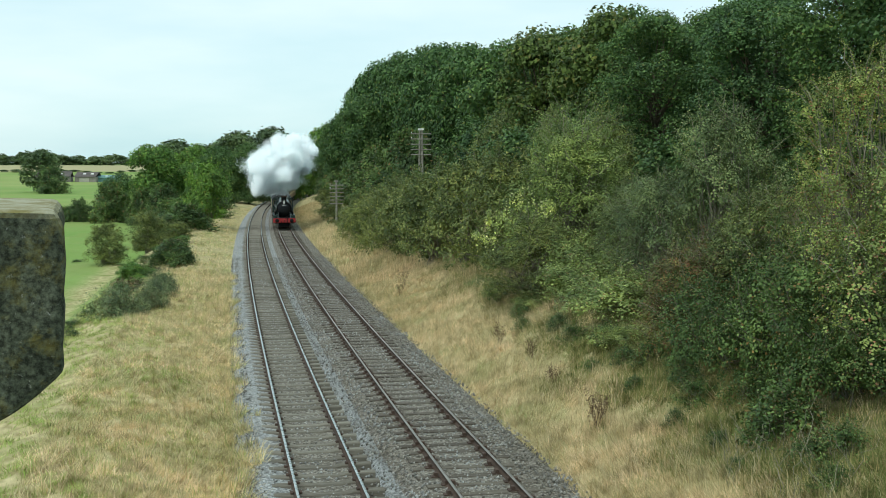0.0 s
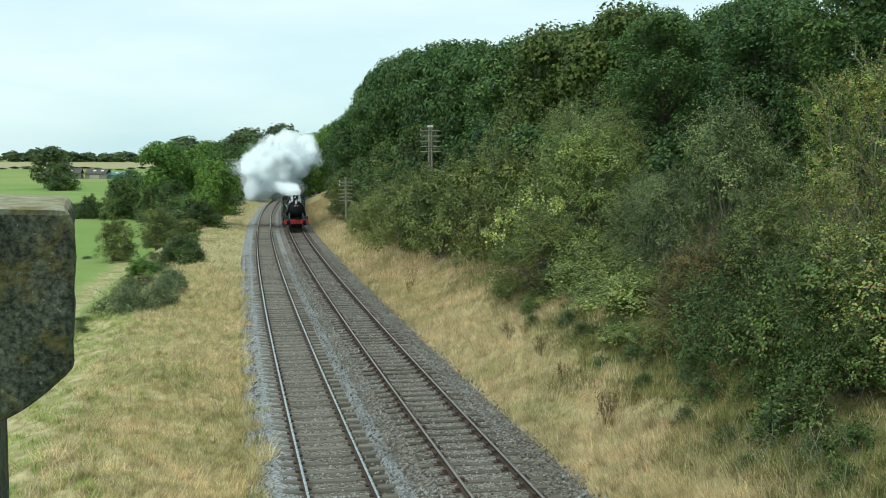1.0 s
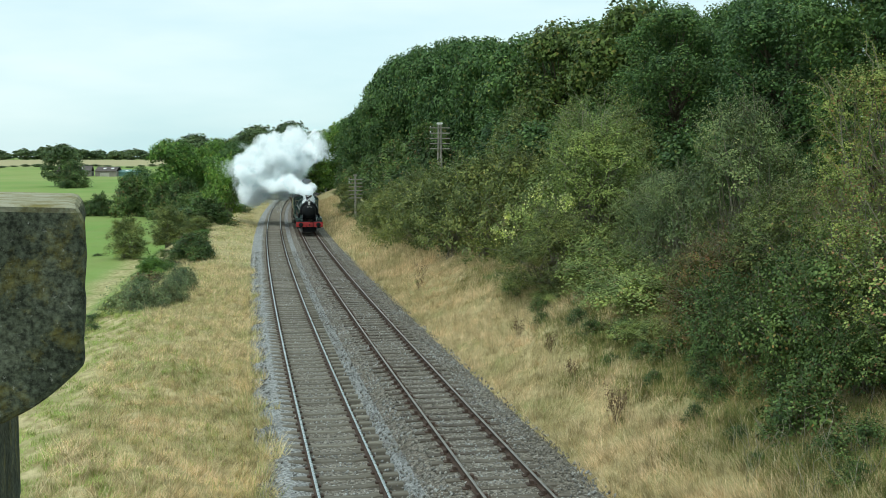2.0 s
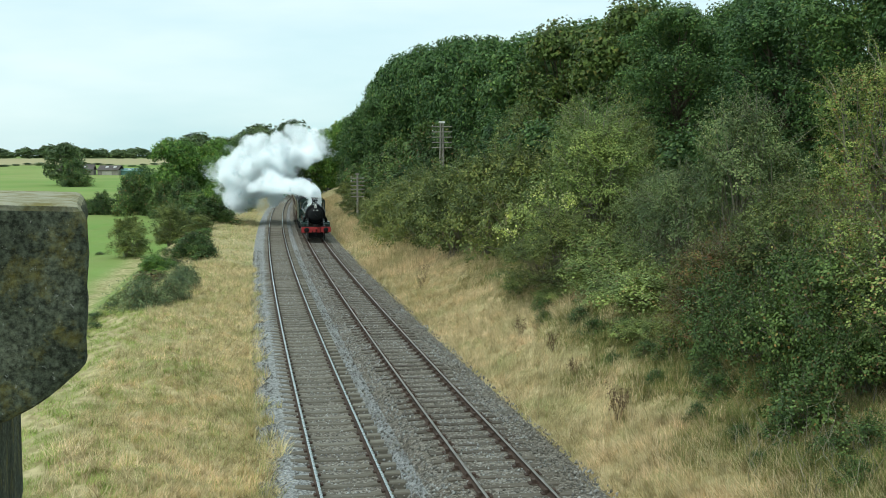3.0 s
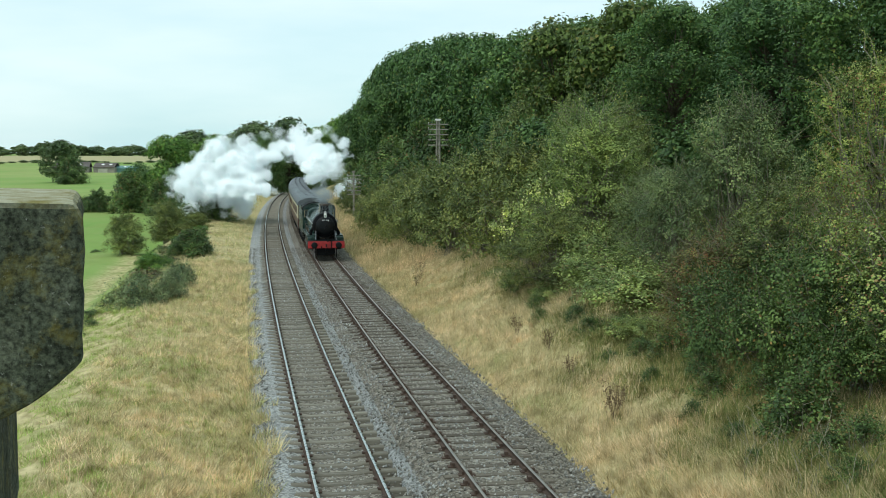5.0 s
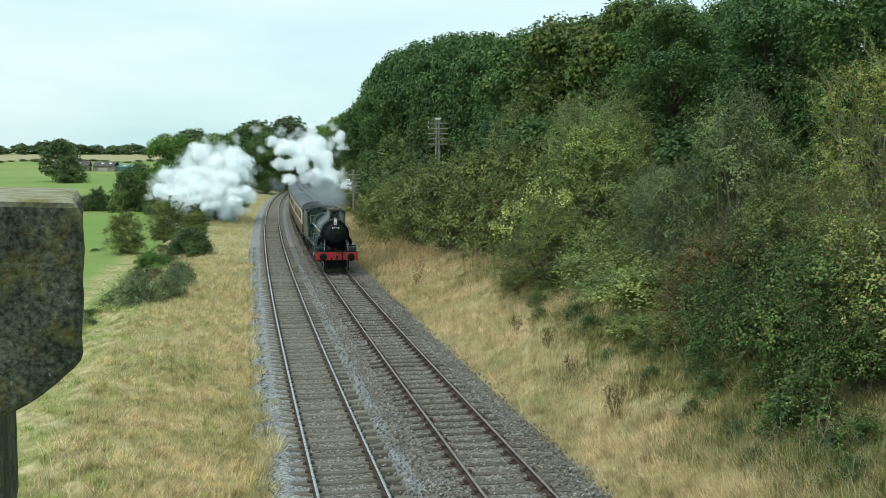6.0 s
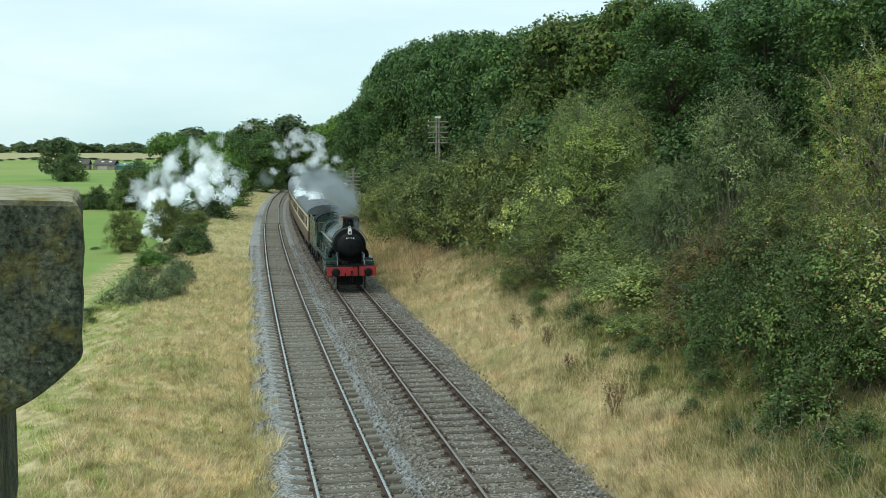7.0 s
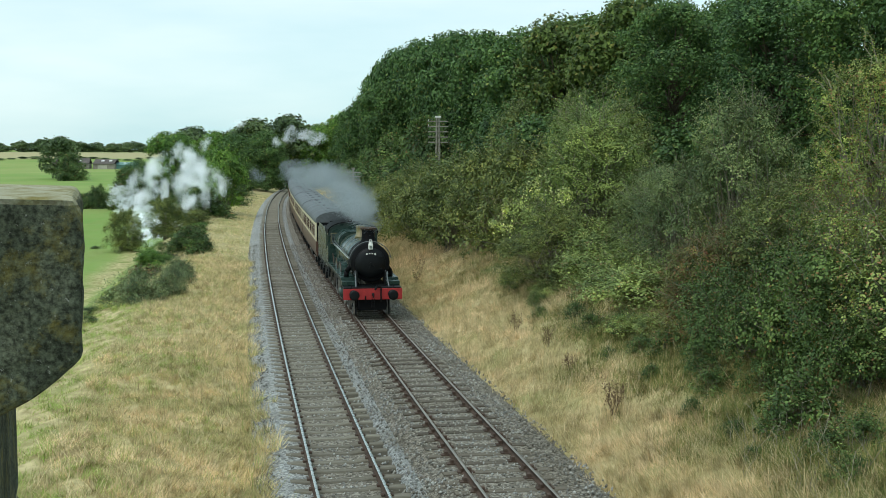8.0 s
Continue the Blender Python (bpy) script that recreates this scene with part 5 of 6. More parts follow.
def make_coach():
    """A corridor coach in chocolate and cream; origin at its front end, at rail level."""
    C = tagged(empty("railway_coach"), "chocolate and cream corridor coach with a grey roof", "railway coach", "coaches of the train")
    n, half = 19.3, 1.36
    part("body_lower", extrude_profile(bmesh.new(), [(-1.30, 1.05), (1.30, 1.05), (half, 1.5), (half, 1.98), (-half, 1.98), (-half, 1.5)], -n, 0), BROWN, C, "chocolate brown lower panels")
    part("compartments", box(bmesh.new(), -1.26, 1.26, -n + 0.05, -0.05, 1.985, 3.05), DARK, C, "solid dark block standing in for the unlit interior behind the glass")
    pitch, first, wide = 2.28, 1.45, 1.55
    wins = [first + i * pitch for i in range(8)]
    edges = [0.0] + [v for w in wins for v in (w - 0.0, w + wide)] + [n]
    for x in (-1, 1):
        bm = bmesh.new()
        a, b = sorted((x * (half - 0.06), x * half))
        box(bm, a, b, -n, 0, 1.984, 2.16)
        box(bm, a, b, -n, 0, 2.92, 3.14)
        for p, q in zip(edges[::2], edges[1::2]):
            box(bm, a, b, -q, -p, 2.16, 2.92)
        part("body_upper", bm, CREAM, C, "cream upper panels")
        for w in wins:
            pa = part("window", box(bmesh.new(), *sorted((x * (half - 0.045), x * (half - 0.03))), -w - wide, -w, 2.16, 2.92), PANE, C, "coach window pane")
            bm = bmesh.new()
            for y0, y1, z0, z1 in ((w, w + 0.05, 2.16, 2.92), (w + wide - 0.05, w + wide, 2.16, 2.92), (w + 0.05, w + wide - 0.05, 2.16, 2.20), (w + 0.05, w + wide - 0.05, 2.88, 2.92), (w + 0.05, w + wide - 0.05, 2.66, 2.69)):
                box(bm, *sorted((x * (half - 0.03), x * (half + 0.008))), -y1, -y0, z0, z1)
            part("window_frame", bm, BROWN, pa, "dark window frame")
    bm = bmesh.new()
    extrude_profile(bm, arc_profile(half + 0.03, 3.14, 3.82, 20), -n - 0.02, 0.02)
    part("roof", bm, ROOF, C, "weathered grey curved roof")
    for i in range(8):
        part("roof_vent", lathe(bmesh.new(), [(0.12, 3.72), (0.10, 3.80), (0.15, 3.82), (0.13, 3.86), (0.04, 3.88)], 12, Matrix.Translation((0.32 if i % 2 else -0.32, -1.6 - i * 2.3, 0))), ROOF, C)
    for x in (-0.6, 0.6):
        bm = bmesh.new()
        rod(bm, (x, -0.3, 3.77), (x, -n + 0.3, 3.77), 0.02, None, 6)
        part("roof_rib", bm, ROOF, C, "pale roof strip")
    for y0, y1 in ((0.0, 0.28), (-n - 0.28, -n)):
        part("gangway", box(bmesh.new(), -0.5, 0.5, y0, y1, 1.1, 3.25, 0.03), SOOT, C, "black folding gangway")
        part("coach_end", extrude_profile(bmesh.new(), [(-1.28, 1.99), (1.28, 1.99)] + arc_profile(1.28, 3.1, 3.74, 12), y0 - 0.03 if y0 == 0 else y1 - 0.01, y0 + 0.01 if y0 == 0 else y1 + 0.03), SOOT, C, "dark coach end")
    part("underframe", box(bmesh.new(), -1.2, 1.2, -n, 0, 0.92, 1.05), BLACK, C)
    bm = bmesh.new()
    box(bm, -1.15, -0.4, -11.5, -8.6, 0.45, 0.92, 0.03)
    box(bm, 0.4, 1.15, -11.0, -8.2, 0.45, 0.92, 0.03)
    part("battery_box", bm, BLACK, C)
    for y in (-2.9, -n + 2.9):
        bm = bmesh.new()
        for x in (-1, 1):
            box(bm, *sorted((x * 0.98, x * 1.06)), y - 1.9, y + 1.9, 0.45, 0.80, 0.02)
            for dy in (-1.3, 1.3):
                box(bm, *sorted((x * 1.0, x * 1.16)), y + dy - 0.16, y + dy + 0.16, 0.32, 0.66, 0.02)
        box(bm, -1.0, 1.0, y - 0.3, y + 0.3, 0.55, 0.92)
        part("bogie_frame", bm, BLACK, C)
        for dy in (-1.3, 1.3):
            for x in (-1, 1):
                make_wheel(0.457, 0.13, 8, C, x * 0.76, y + dy)
    return C


loco = make_locomotive()
tender = make_tender()
coach = make_coach()
coach_wheels = [w for w in WHEELS if w[0].parent == coach]
COACHES = [coach]
for i in range(5):
    c = copy_thing(coach, Matrix.Identity(4))
    COACHES.append(c)
    kids = [o for o in c.children if o.name.startswith("wheel")]
    for k, (w, x, y, r) in zip(kids, coach_wheels):
        WHEELS.append((k, x, y, r))
TENDER_AT, COACH_AT, COACH_STEP = 11.45, 19.25, 19.9


def along(t):
    """Metres along the line of the front of the train, as it runs towards the bridge."""
    u = 8.0 - t
    return 29.1 + 10.2 * u + 0.05 * u * u


def ride(t, start, front, back):
    """The pose of a vehicle that starts so far behind the train's front and stands on pivots front and back."""
    a, b = on_line(along(t) + start + front, SEP), on_line(along(t) + start + back, SEP)
    f = (a - b).normalized()
    turn = Matrix(((f.y, f.x, 0), (-f.x, f.y, 0), (0, 0, 1))).to_4x4()
    return Matrix.Translation(a + f * front) @ turn


def chimney_top(t):
    return ride(t, 0, 2.0, 8.0) @ Vector((0, -1.85, 3.9))


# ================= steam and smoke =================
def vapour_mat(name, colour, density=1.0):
    """Droplets of vapour: normals bent to a fixed skyward direction brighten both sides alike."""
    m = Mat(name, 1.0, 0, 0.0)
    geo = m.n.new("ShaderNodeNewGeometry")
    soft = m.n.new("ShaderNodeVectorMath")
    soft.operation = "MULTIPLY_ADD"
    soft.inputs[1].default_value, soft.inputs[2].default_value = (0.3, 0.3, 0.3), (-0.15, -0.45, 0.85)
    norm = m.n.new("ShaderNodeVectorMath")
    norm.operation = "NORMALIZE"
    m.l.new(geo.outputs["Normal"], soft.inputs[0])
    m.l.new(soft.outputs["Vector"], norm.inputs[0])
    # reflected and transmitted shares are summed in full to lift the brightness
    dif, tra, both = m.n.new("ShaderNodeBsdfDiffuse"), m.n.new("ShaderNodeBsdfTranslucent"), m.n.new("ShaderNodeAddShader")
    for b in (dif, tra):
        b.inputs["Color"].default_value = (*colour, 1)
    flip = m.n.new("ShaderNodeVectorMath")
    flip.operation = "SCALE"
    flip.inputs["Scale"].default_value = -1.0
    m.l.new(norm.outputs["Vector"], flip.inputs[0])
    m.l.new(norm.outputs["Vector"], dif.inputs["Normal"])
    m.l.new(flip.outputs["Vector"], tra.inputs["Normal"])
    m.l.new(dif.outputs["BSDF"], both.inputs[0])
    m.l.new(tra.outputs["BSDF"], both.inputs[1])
    thin, clear = m.n.new("ShaderNodeMixShader"), m.n.new("ShaderNodeBsdfTransparent")
    thin.inputs["Fac"].default_value = density
    m.l.new(clear.outputs["BSDF"], thin.inputs[1])
    m.l.new(both.outputs["Shader"], thin.inputs[2])
    m.l.new((thin if density < 1 else both).outputs["Shader"], m.n["Material Output"].inputs["Surface"])
    return m.m


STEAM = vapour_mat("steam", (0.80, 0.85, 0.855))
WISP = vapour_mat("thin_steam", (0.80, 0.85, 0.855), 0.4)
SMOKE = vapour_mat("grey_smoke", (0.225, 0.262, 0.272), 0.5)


def puff_mesh(name, seed, flecks, size, lobes, tight, material):
    """A billow of vapour about one metre in radius: flecks thickening into soft lobes, with no skin."""
    rng = np.random.default_rng(seed)
    lc = rng.normal(size=(lobes, 3))
    lc *= (0.62 * rng.random((lobes, 1)) ** 0.5) / np.linalg.norm(lc, axis=1, keepdims=True)
    lr = rng.uniform(0.5, 1.2, lobes) * tight
    k = rng.choice(lobes, flecks, p=lr ** 2 / (lr ** 2).sum())
    c = lc[k] + rng.normal(size=(flecks, 3)) * lr[k, None]
    far = np.linalg.norm(c, axis=1, keepdims=True)
    c = np.where(far > 0.96, c / far * rng.random((flecks, 1)) ** 0.4 * 0.96, c)
    v, f = leaf_tris(c, rng.normal(size=(flecks, 3)), size * rng.uniform(0.5, 1.3, flecks), rng)
    me = mesh_np(name, v, f)
    me.materials.append(material)
    return me


STEAM_KINDS = [puff_mesh("puff", 200 + k, 1700, 0.085, 7, 0.31, STEAM) for k in range(5)]
WISP_KINDS = [puff_mesh("puff", 220 + k, 900, 0.066, 6, 0.27, WISP) for k in range(6)]
SMOKE_KINDS = [puff_mesh("puff", 240 + k, 2500, 0.042, 5, 0.36, SMOKE) for k in range(5)]
DRIFT = []
vrng = random.Random(77)
TIMES = [i * 0.25 for i in range(33)]


def puff(thing, kinds, r, path, long=1.0, calm=False):
    """One rigid lump of vapour that drifts along a path and slowly rolls; calm ones lie along the train."""
    ob = new("puff", kinds[vrng.randrange(len(kinds))])
    ob.parent = thing
    tagged(ob, kind="stuff")
    ob.scale = (r, r * long, r * vrng.uniform(0.8, 1.0))
    turn0, spin = [vrng.uniform(0, 360) for _ in range(3)], [vrng.uniform(-14, 14) for _ in range(3)]
    if calm:
        turn0, spin = [0, 180 * vrng.randrange(2), 8 + vrng.uniform(-4, 4)], [0, 0, vrng.uniform(-6, 6)]
    DRIFT.append((ob, [(t, Matrix.Translation(path(t)) @ pose(0, 0, 0, *[u + w * t for u, w in zip(turn0, spin)])) for t in TIMES]))


def ball():
    while True:
        v = Vector((vrng.uniform(-1, 1), vrng.uniform(-1, 1), vrng.uniform(-1, 1)))
        if v.length < 1:
            return v


def ease(u):
    return 1 - math.exp(-max(0.0, u))


def settle(q, place, t, start, span):
    """Sinks from q to a place out of the air as a billow cools."""
    k = min(1.0, max(0.0, (t - start) / span))
    return q.lerp(place, k * k * (3 - 2 * k))


# --- the old cloud: hangs beside the line, drifts to the field and tears apart ---
old_cloud = tagged(empty("steam_cloud"), "billowing white steam cloud drifting beside the railway", "steam")
for i in range(180):
    v = ball()
    dense = i < 105
    if not dense:
        v = v.normalized() * vrng.uniform(0.7, 1.08)
    # leans from low on the field side to high on the wood side
    p0 = Vector((-18.0 + v.x * 4.0 + v.z * 1.3, 138 + v.y * 5, 7.6 + v.z * 3.4 + v.x * 0.6))
    out = Vector((v.x * 2.0, v.y * 3.0, v.z * 2.2)) + ball() * 1.6
    speed = vrng.uniform(0.92, 1.12)
    late = vrng.uniform(5.2, 6.9) if dense else 9.0

    def path(t, p0=p0, out=out, speed=speed, late=late):
        q = p0 + Vector((-1.5 * speed * t, -1.8 * t, -0.6 * t)) + out * ease(t / 6.0)
        return settle(q, Vector((q.x - 3.0, q.y + 16.0, -3.6)), t, late, 1.5)   # down behind the thicket

    puff(old_cloud, STEAM_KINDS if dense else WISP_KINDS, vrng.uniform(0.85, 1.35) if dense else vrng.uniform(0.7, 1.25), path, vrng.uniform(0.8, 1.3) if dense else vrng.uniform(1.6, 3.0))
# the older trail above the train, thinning as it rises
for i in range(34):
    u = i / 33
    c = on_line(114 + 18 * u, SEP + 1.2 + vrng.uniform(-2.0, 2.0), 7.4 + 3.4 * u + vrng.uniform(-1.0, 1.0))
    out = ball() * 2.6
    late = vrng.uniform(3.2, 5.4)

    def path(t, c=c, out=out, late=late):
        q = c + Vector((-0.3 * t, 0, 0.08 * t)) + out * ease(t / 5.0)
        return settle(q, Vector((q.x + 6.0, q.y + 40.0, -1.0)), t, late, 3.0)   # back behind the bend

    puff(old_cloud, STEAM_KINDS if i % 3 == 0 else WISP_KINDS, vrng.uniform(0.9, 1.5), path, vrng.uniform(0.9, 1.8))


def from_chimney(thing, kinds, te, r, drift, rise, spread, tau, leave=9.0, away=None, long=1.6):
    """A lump that rides in the boiler until it leaves the chimney at te, then billows away."""
    c = chimney_top(te)
    s_now = along(te)
    out = Vector((vrng.gauss(0, 1), vrng.gauss(0, 1), abs(vrng.gauss(0, 0.7)))) * spread
    low = on_line(s_now + 4, SEP, 2.2)

    def path(t):
        if t <= te:
            m = ride(t, 0, 2.0, 8.0)
            up = min(1.0, max(0.0, 1 - (te - t) / 0.25))
            return m @ Vector((0, -1.85 - 2.6 * (1 - up), 2.40 + 1.4 * up))
        u, w = t - te, max(0.0, t - leave)
        q = c + Vector((0, 0, 0.35)) + Vector(drift) * u + Vector((0, 0, rise)) * tau * ease(u / tau) + out * ease(u / (0.55 * tau))
        if away is not None:
            return q + Vector(away) * w * w
        k = min(1.0, w / 1.5)
        return q.lerp(low, k * k * (3 - 2 * k))   # sinks and is lost among the coaches

    puff(thing, kinds, r, path, long, True)


# --- steam blown out while the train comes on: low and leftward first, then straight up ---
for i in range(110):
    te = 0.05 + 3.0 * (i + vrng.random()) / 110
    u = te / 3.0
    thin = i % 3 == 0
    from_chimney(old_cloud, WISP_KINDS if thin else STEAM_KINDS, te, vrng.uniform(0.66, 0.74), (-2.3 - 0.6 * u + vrng.uniform(-0.6, 0.4), 0.8, -0.45), 0.7, 1.15, 1.3,
                 vrng.uniform(5.8, 6.8) if i % 6 == 0 else vrng.uniform(4.4, 6.0), (-1.4, 7.0, -1.1), vrng.uniform(1.1, 2.0))
new_cloud = tagged(empty("steam_cloud"), "fresh white steam column rising above the line", "steam")
for i in range(80):
    te = 3.05 + 1.6 * (i + vrng.random()) / 80
    w = (te - 3.05) / 1.6
    thick = i % 2 == 0 and te < 4.5
    from_chimney(new_cloud, STEAM_KINDS if thick else WISP_KINDS, te, vrng.uniform(0.66, 0.74), (-1.1 * (1 - w) + vrng.uniform(-0.15, 0.15), 1.0, 0.15), 5.2, 1.3, 0.65,
                 vrng.uniform(5.2, 6.0) if thick else (9.0 if i % 10 == 1 else vrng.uniform(5.8, 6.8)), None, vrng.uniform(1.0, 1.8))
# --- thin grey smoke trailing over the coaches ---
trail = tagged(empty("smoke_trail"), "thin blue-grey smoke trailing low over the coaches", "smoke")
for i in range(62):
    te = 4.55 + 3.45 * (i + vrng.random()) / 62
    from_chimney(trail, SMOKE_KINDS, te, vrng.uniform(0.68, 0.76), (-0.1 + vrng.uniform(-0.3, 0.3), -1.5, 0.2), 0.8, 0.8, 1.05, 9.0, None, vrng.uniform(2.0, 3.0))


# ================= lineside things =================
POLE_WOOD = plain_mat("weathered_pole_timber", (0.29, 0.265, 0.225), 0.9, 0.0, 0.3, 2.5)
CERAMIC = plain_mat("white_ceramic", (0.75, 0.75, 0.73), 0.2, 0.0, 0.05, 5.0)


def telegraph_pole(x, y, turn, height, arms, arm_half, spacing, twin):
    pole = tagged(empty("telegraph_pole", pose(x, y, gz(x, y) - 0.1, 0, 0, turn)), "old grey timber telegraph pole with many crossarms", "telegraph pole", "telegraph poles")
    for dx in ((-0.13, 0.13) if twin else (0.0,)):
        bm = bmesh.new()
        rod(bm, (dx * 1.25, 0, -0.6), (dx, 0, height), 0.14, 0.10, 12)
        part("post", bm, POLE_WOOD, pole)
    for i in range(arms):
        z = height - 0.35 - i * spacing
        arm = part("crossarm", box(bmesh.new(), -arm_half, arm_half, -0.17, -0.09, z - 0.05, z + 0.05, 0.01), POLE_WOOD, pole)
        for k in range(4):
            xx = arm_half * (0.92 - 0.24 * (k // 2)) * (1 if k % 2 else -1)
            bm = lathe(bmesh.new(), [(0.02, z + 0.05), (0.02, z + 0.11), (0.045, z + 0.12), (0.05, z + 0.17), (0.03, z + 0.2)], 10, Matrix.Translation((xx, -0.13, 0)))
            part("insulator", bm, CERAMIC if (i, k) in ((0, 0), (1, 0)) else BLACK, arm)
    bm = bmesh.new()
    for sx in (-1, 1):
        rod(bm, (sx * 0.06, -0.18, height - 0.35 - spacing * (arms - 1) - 0.5), (sx * arm_half * 0.5, -0.18, height - 0.4 - spacing * (arms - 1)), 0.015, None, 6)
    part("brace", bm, RAIL_RUST, pole)
    bm = bmesh.new()
    w = 0.34 if twin else 0.2
    box(bm, -w * 0.7, w * 0.7, -0.16, 0.16, height, height + 0.06, 0.01)
    extrude_profile(bm, [(-w, height + 0.06), (w, height + 0.06), (w * 0.8, height + 0.22), (-w * 0.8, height + 0.22)], -0.18, 0.18)
    part("pole_cap", bm, WHITE if twin else POLE_WOOD, pole, "pale cap on the pole top" if twin else "")
    return pole


telegraph_pole(-0.55, 117.0, 4, 7.2, 5, 1.08, 0.545, True)
telegraph_pole(-10.2, 126.0, 14, 5.0, 6, 0.8, 0.42, False)

climber([(2.4, 45.9, 4.4, 0.42), (2.7, 45.9, 5.1, 0.35), (3.7, 45.2, 5.9, 0.5), (5.0, 45.2, 5.7, 0.45), (1.1, 63.8, 4.9, 0.6)])


# ================= the bridge pier beside the camera =================
def stone_mat():
    m = Mat("lichened_stone", 0.95, 0, 0.15)
    body = m.ramp(m.noise(7, 6, 0.65), (0.30, (0.030, 0.036, 0.027)), (0.52, (0.070, 0.080, 0.060)), (0.78, (0.14, 0.15, 0.115)))
    grain = m.ramp(m.noise(95, 3, 0.7), (0.38, (0.40, 0.40, 0.38)), (0.66, (1.75, 1.75, 1.65)))
    c = m.mix(1.0, body, grain, "MULTIPLY")
    ochre = m.ramp(m.noise(13, 6, 0.75), (0.50, (0, 0, 0)), (0.64, (1, 1, 1)))
    c = m.mix(m.mix(0.42, (0, 0, 0), ochre), c, (0.26, 0.215, 0.045))
    spots = m.ramp(m.noise(70, 4, 0.75), (0.62, (0, 0, 0)), (0.70, (1, 1, 1)))
    c = m.mix(m.mix(0.6, (0, 0, 0), spots), c, (0.40, 0.40, 0.36))
    # pale lichen on upward faces, its colour also lightened to look skylit
    geo = m.n.new("ShaderNodeNewGeometry")
    sep = m.n.new("ShaderNodeSeparateXYZ")
    m.l.new(geo.outputs["Normal"], sep.inputs["Vector"])
    top = m.ramp(sep.outputs["Z"], (0.30, (0, 0, 0)), (0.7, (1, 1, 1)))
    c = m.mix(top, c, m.ramp(m.noise(22, 5, 0.7), (0.35, (0.26, 0.22, 0.08)), (0.6, (0.48, 0.45, 0.32))))
    m.colour(c)
    m.bump(m.noise(60, 6, 0.7), 0.9, 0.012)
    return m.m


STONE = stone_mat()


def bridge_pier():
    """The corner pier of the bridge parapet: a heavy cap over a narrower shaft."""
    pier = tagged(empty("bridge_pier", pose(-0.527, 1.616, 0, 0, 0, 18.07)), "dark stone parapet pier spotted with lichen", "bridge pier")
    rng = np.random.default_rng(9)
    bm = bmesh.new()
    # outline across the pier, seen from the road side
    sec = [(-0.70, 6.80), (-0.125, 6.808), (-0.06, 6.842), (-0.004, 6.885), (0.0, 7.10), (-0.012, 7.127), (-0.70, 7.135)]
    extrude_profile(bm, sec, 0.0, 0.76)
    bmesh.ops.bevel(bm, geom=list(bm.edges), offset=0.012, segments=2, affect="EDGES", profile=0.5)
    bmesh.ops.triangulate(bm, faces=[f for f in bm.faces if len(f.verts) > 4])
    bmesh.ops.subdivide_edges(bm, edges=bm.edges, cuts=5, use_grid_fill=True)
    bmesh.ops.triangulate(bm, faces=bm.faces)
    for v in bm.verts:
        q = v.co * 14
        v.co += Vector((noise.noise(q), noise.noise(q + Vector((9, 0, 0))), noise.noise(q + Vector((0, 9, 0))))) * 0.006 + Vector((noise.noise(q * 3), noise.noise(q * 3 + Vector((5, 0, 0))), 0)) * 0.002
    part("coping_stone", bm, STONE, pier, "lichen-crusted coping stone")
    base = gz(-0.9, 1.9) - 0.4
    bm = bmesh.new()
    box(bm, -0.70, -0.142, 0.09, 0.68, base, 6.81, 0.015)
    part("shaft", bm, STONE, pier)
    for i in range(9):
        part("stone_course", box(bmesh.new(), -0.705, -0.138, 0.086, 0.684, 6.80 - (i + 1) * 0.29, 6.80 - i * 0.29 - 0.012, 0.008), STONE, pier)
    return pier


bridge_pier()


# ================= the farm across the fields =================
TILE = plain_mat("barn_roof", (0.13, 0.11, 0.10), 0.85, 0.0, 0.3, 0.3)
BARN = plain_mat("barn_wall", (0.27, 0.24, 0.21), 0.9, 0.0, 0.25, 0.3)
TEAL = plain_mat("teal_sheeting", (0.16, 0.30, 0.28), 0.6, 0.0, 0.2, 0.3)
STRAWM = plain_mat("pale_doorway", (0.45, 0.42, 0.36), 0.9, 0.0, 0.2, 0.5)


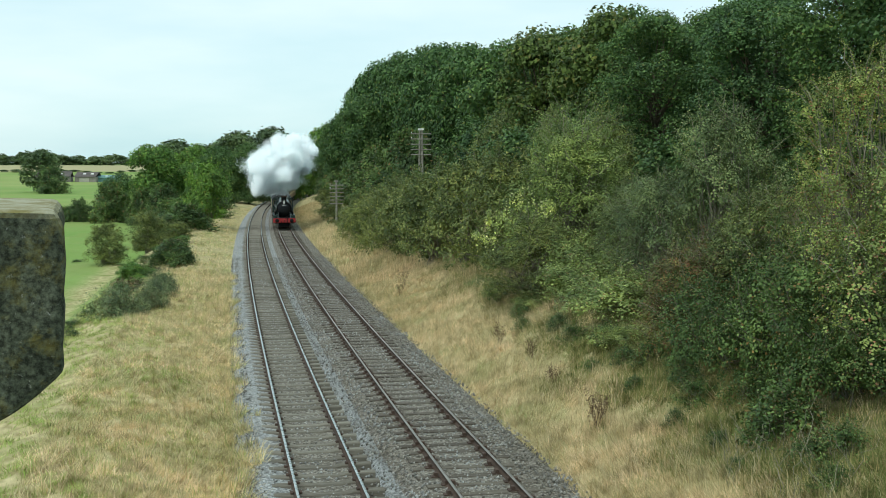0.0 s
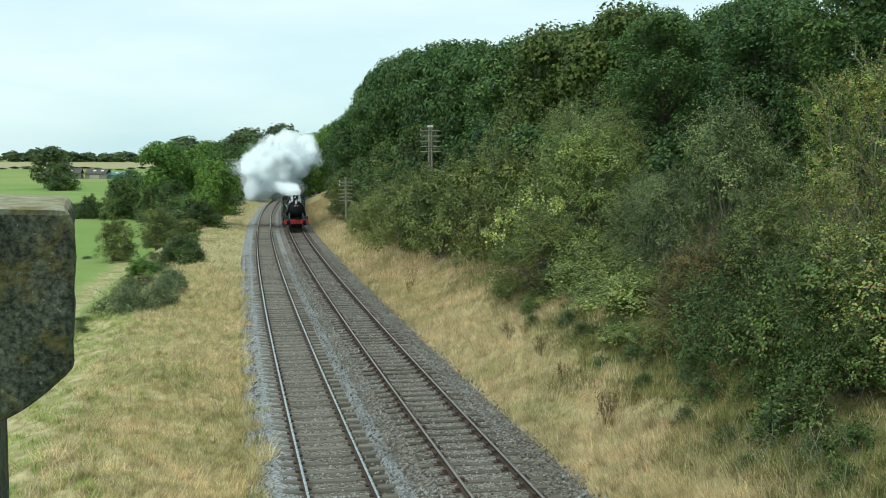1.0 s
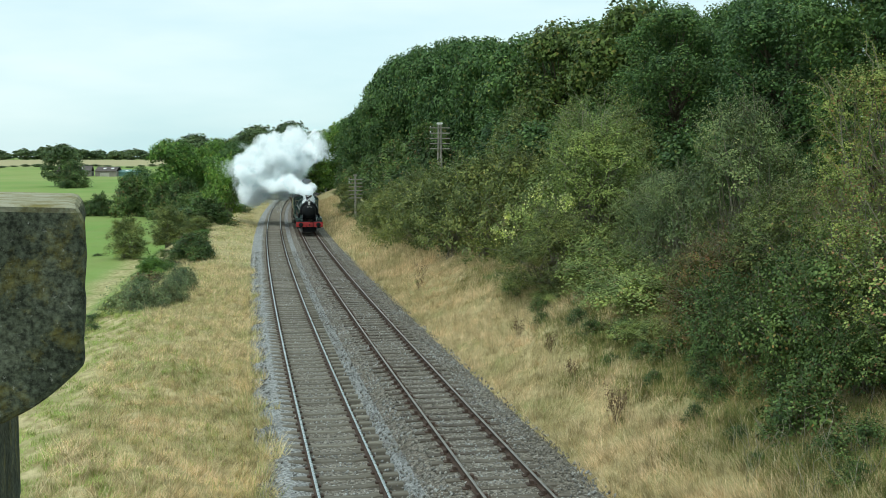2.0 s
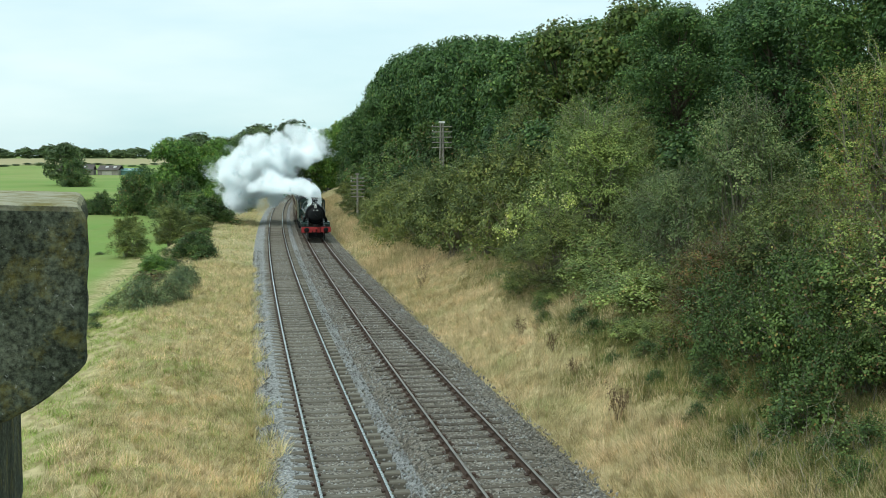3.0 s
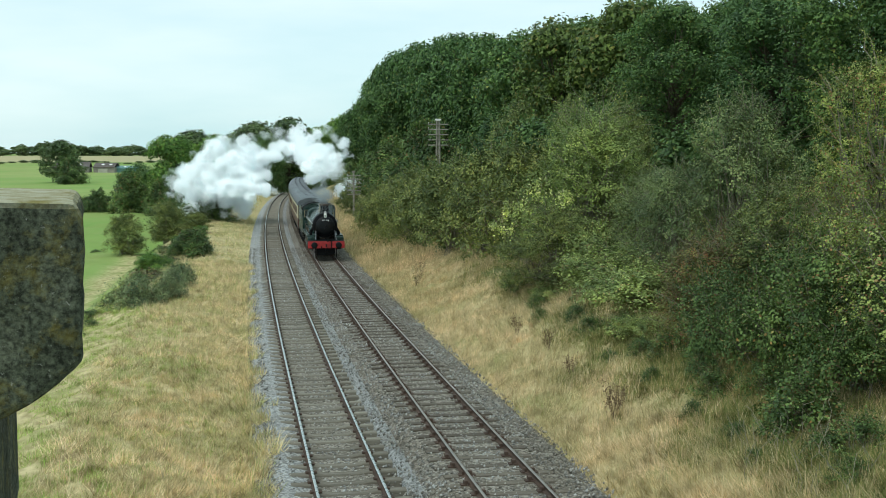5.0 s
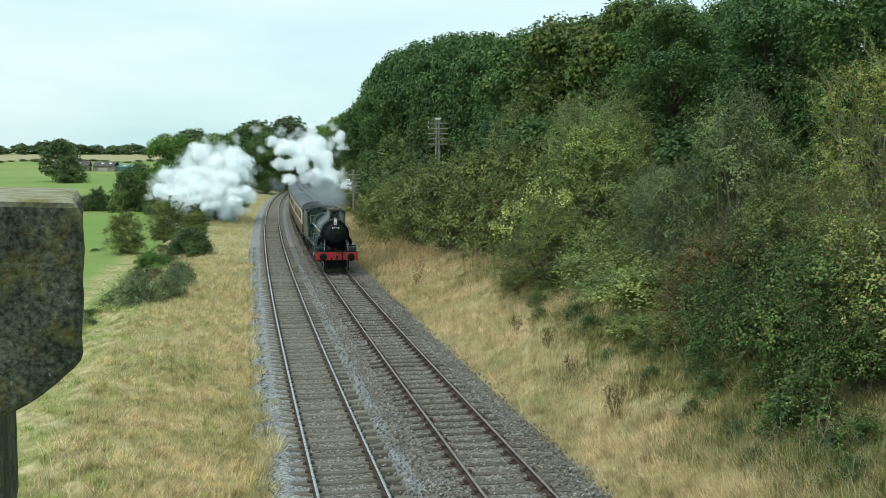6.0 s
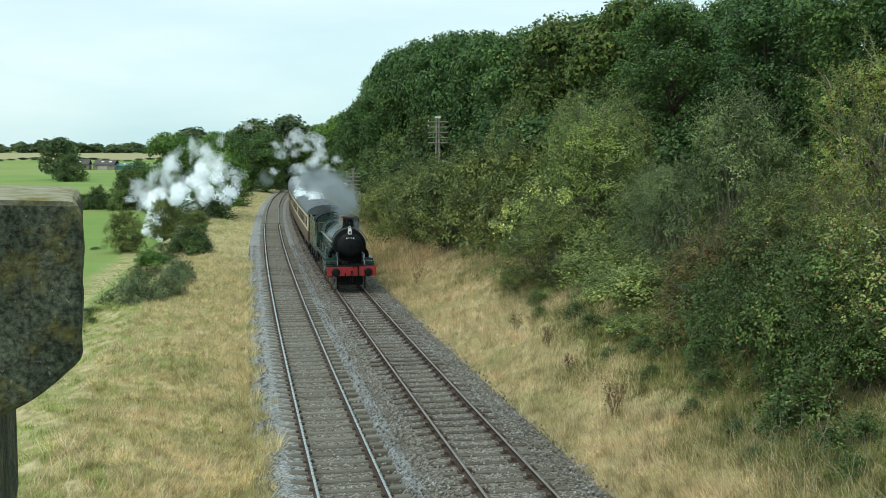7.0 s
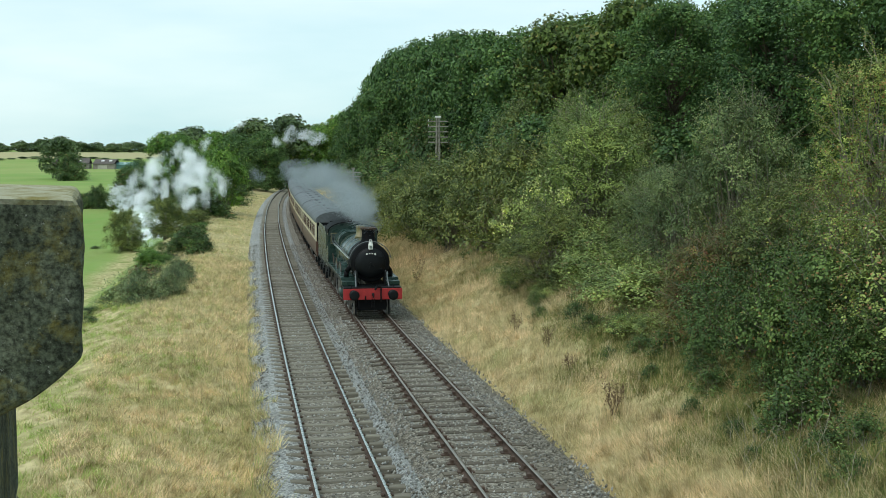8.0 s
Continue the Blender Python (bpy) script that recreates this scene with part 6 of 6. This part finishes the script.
def barn(x, y, turn, length, depth, wall, ridge, roof_mat, wall_mat, label, openings):
    b = tagged(empty("barn", pose(x, y, gz(x, y) - 0.2, 0, 0, turn)), label, "barn", "farm buildings")
    part("wall", box(bmesh.new(), -length / 2, length / 2, 0, depth, 0, wall), wall_mat, b)
    bm = bmesh.new()
    extrude_profile(bm, [(-0.4, wall - 0.1), (depth / 2, ridge), (depth + 0.4, wall - 0.1), (depth + 0.4, wall + 0.15), (depth / 2, ridge + 0.25), (-0.4, wall + 0.15)], -length / 2 - 0.3, length / 2 + 0.3)
    bmesh.ops.transform(bm, matrix=Matrix(((0, 1, 0, 0), (1, 0, 0, 0), (0, 0, 1, 0), (0, 0, 0, 1))), verts=bm.verts)
    bmesh.ops.recalc_face_normals(bm, faces=bm.faces)
    part("roof", bm, roof_mat, b)
    for a, w, h, m in openings:
        part("doorway", box(bmesh.new(), a, a + w, -0.06, 0.02, 0.0, h), m, b)
    for a in (-length * 0.18, length * 0.2):
        bm = box(bmesh.new(), a, a + 1.6, -0.03, 0.05, 0, 1.2)
        k = math.atan2(ridge - wall, depth / 2)
        bmesh.ops.transform(bm, matrix=Matrix.Translation((0, depth * 0.22, wall + (ridge - wall) * 0.45 + 0.30)) @ Matrix.Rotation(-(math.pi / 2 - k), 4, "X"), verts=bm.verts)
        part("rooflight", bm, WHITE, b, "pale rooflight")
    return b


barn(-193, 575, 8, 18, 9, 3.0, 5.6, TILE, BARN, "long low brown-roofed barn", [(-8, 3.0, 2.3, DARK), (-2, 5, 2.2, STRAWM)])
barn(-177, 578, -4, 11, 9, 3.0, 5.2, TILE, BARN, "low brown-roofed farm shed", [(-3, 5, 2.2, STRAWM)])
barn(-166, 582, 6, 11, 8, 2.4, 3.6, TEAL, TEAL, "small teal sheeted shed beside the barns", [(-2, 3, 2.0, TEAL)])


# ================= what moves =================
def motions():
    half = [i * 0.25 for i in range(33)]
    walk(loco, [(t, ride(t, 0, 2.0, 8.0)) for t in half])
    walk(tender, [(t, ride(t, TENDER_AT, 1.15, 5.75)) for t in half])
    for i, c in enumerate(COACHES):
        walk(c, [(t, ride(t, COACH_AT + i * COACH_STEP, 2.9, 16.4)) for t in half])
    gone = along(0.0)
    fine = [i / 30 for i in range(241)]
    for w, x, y, r in WHEELS:
        walk(w, [(t, pose(x, y, r) @ Matrix.Rotation(-(gone - along(t)) / r, 4, "X")) for t in fine])
    for ob, side, kind in RODS:
        rows = []
        for t in fine:
            a = -(gone - along(t)) / 0.914 + (0 if side > 0 else math.pi / 2)
            py, pz = 0.381 * math.cos(a), 0.381 * math.sin(a)
            if kind == "couple":
                m = pose(side * 0.93, -4.75 + py, 0.914 + pz)
            else:
                pin = Vector((side * 1.02, -6.88 + py, 0.914 + pz))
                cy = pin.y + math.sqrt(3.2 ** 2 - pz ** 2)
                if kind == "cross":
                    m = pose(side * 1.02, cy, 0.93)
                else:
                    m = Matrix.Translation((side * 1.02, cy, 0.93)) @ Matrix.Rotation(math.atan2(0.93 - pin.z, cy - pin.y), 4, "X")
            rows.append((t, m))
        walk(ob, rows)
    for ob, rows in DRIFT:
        walk(ob, rows)


motions()
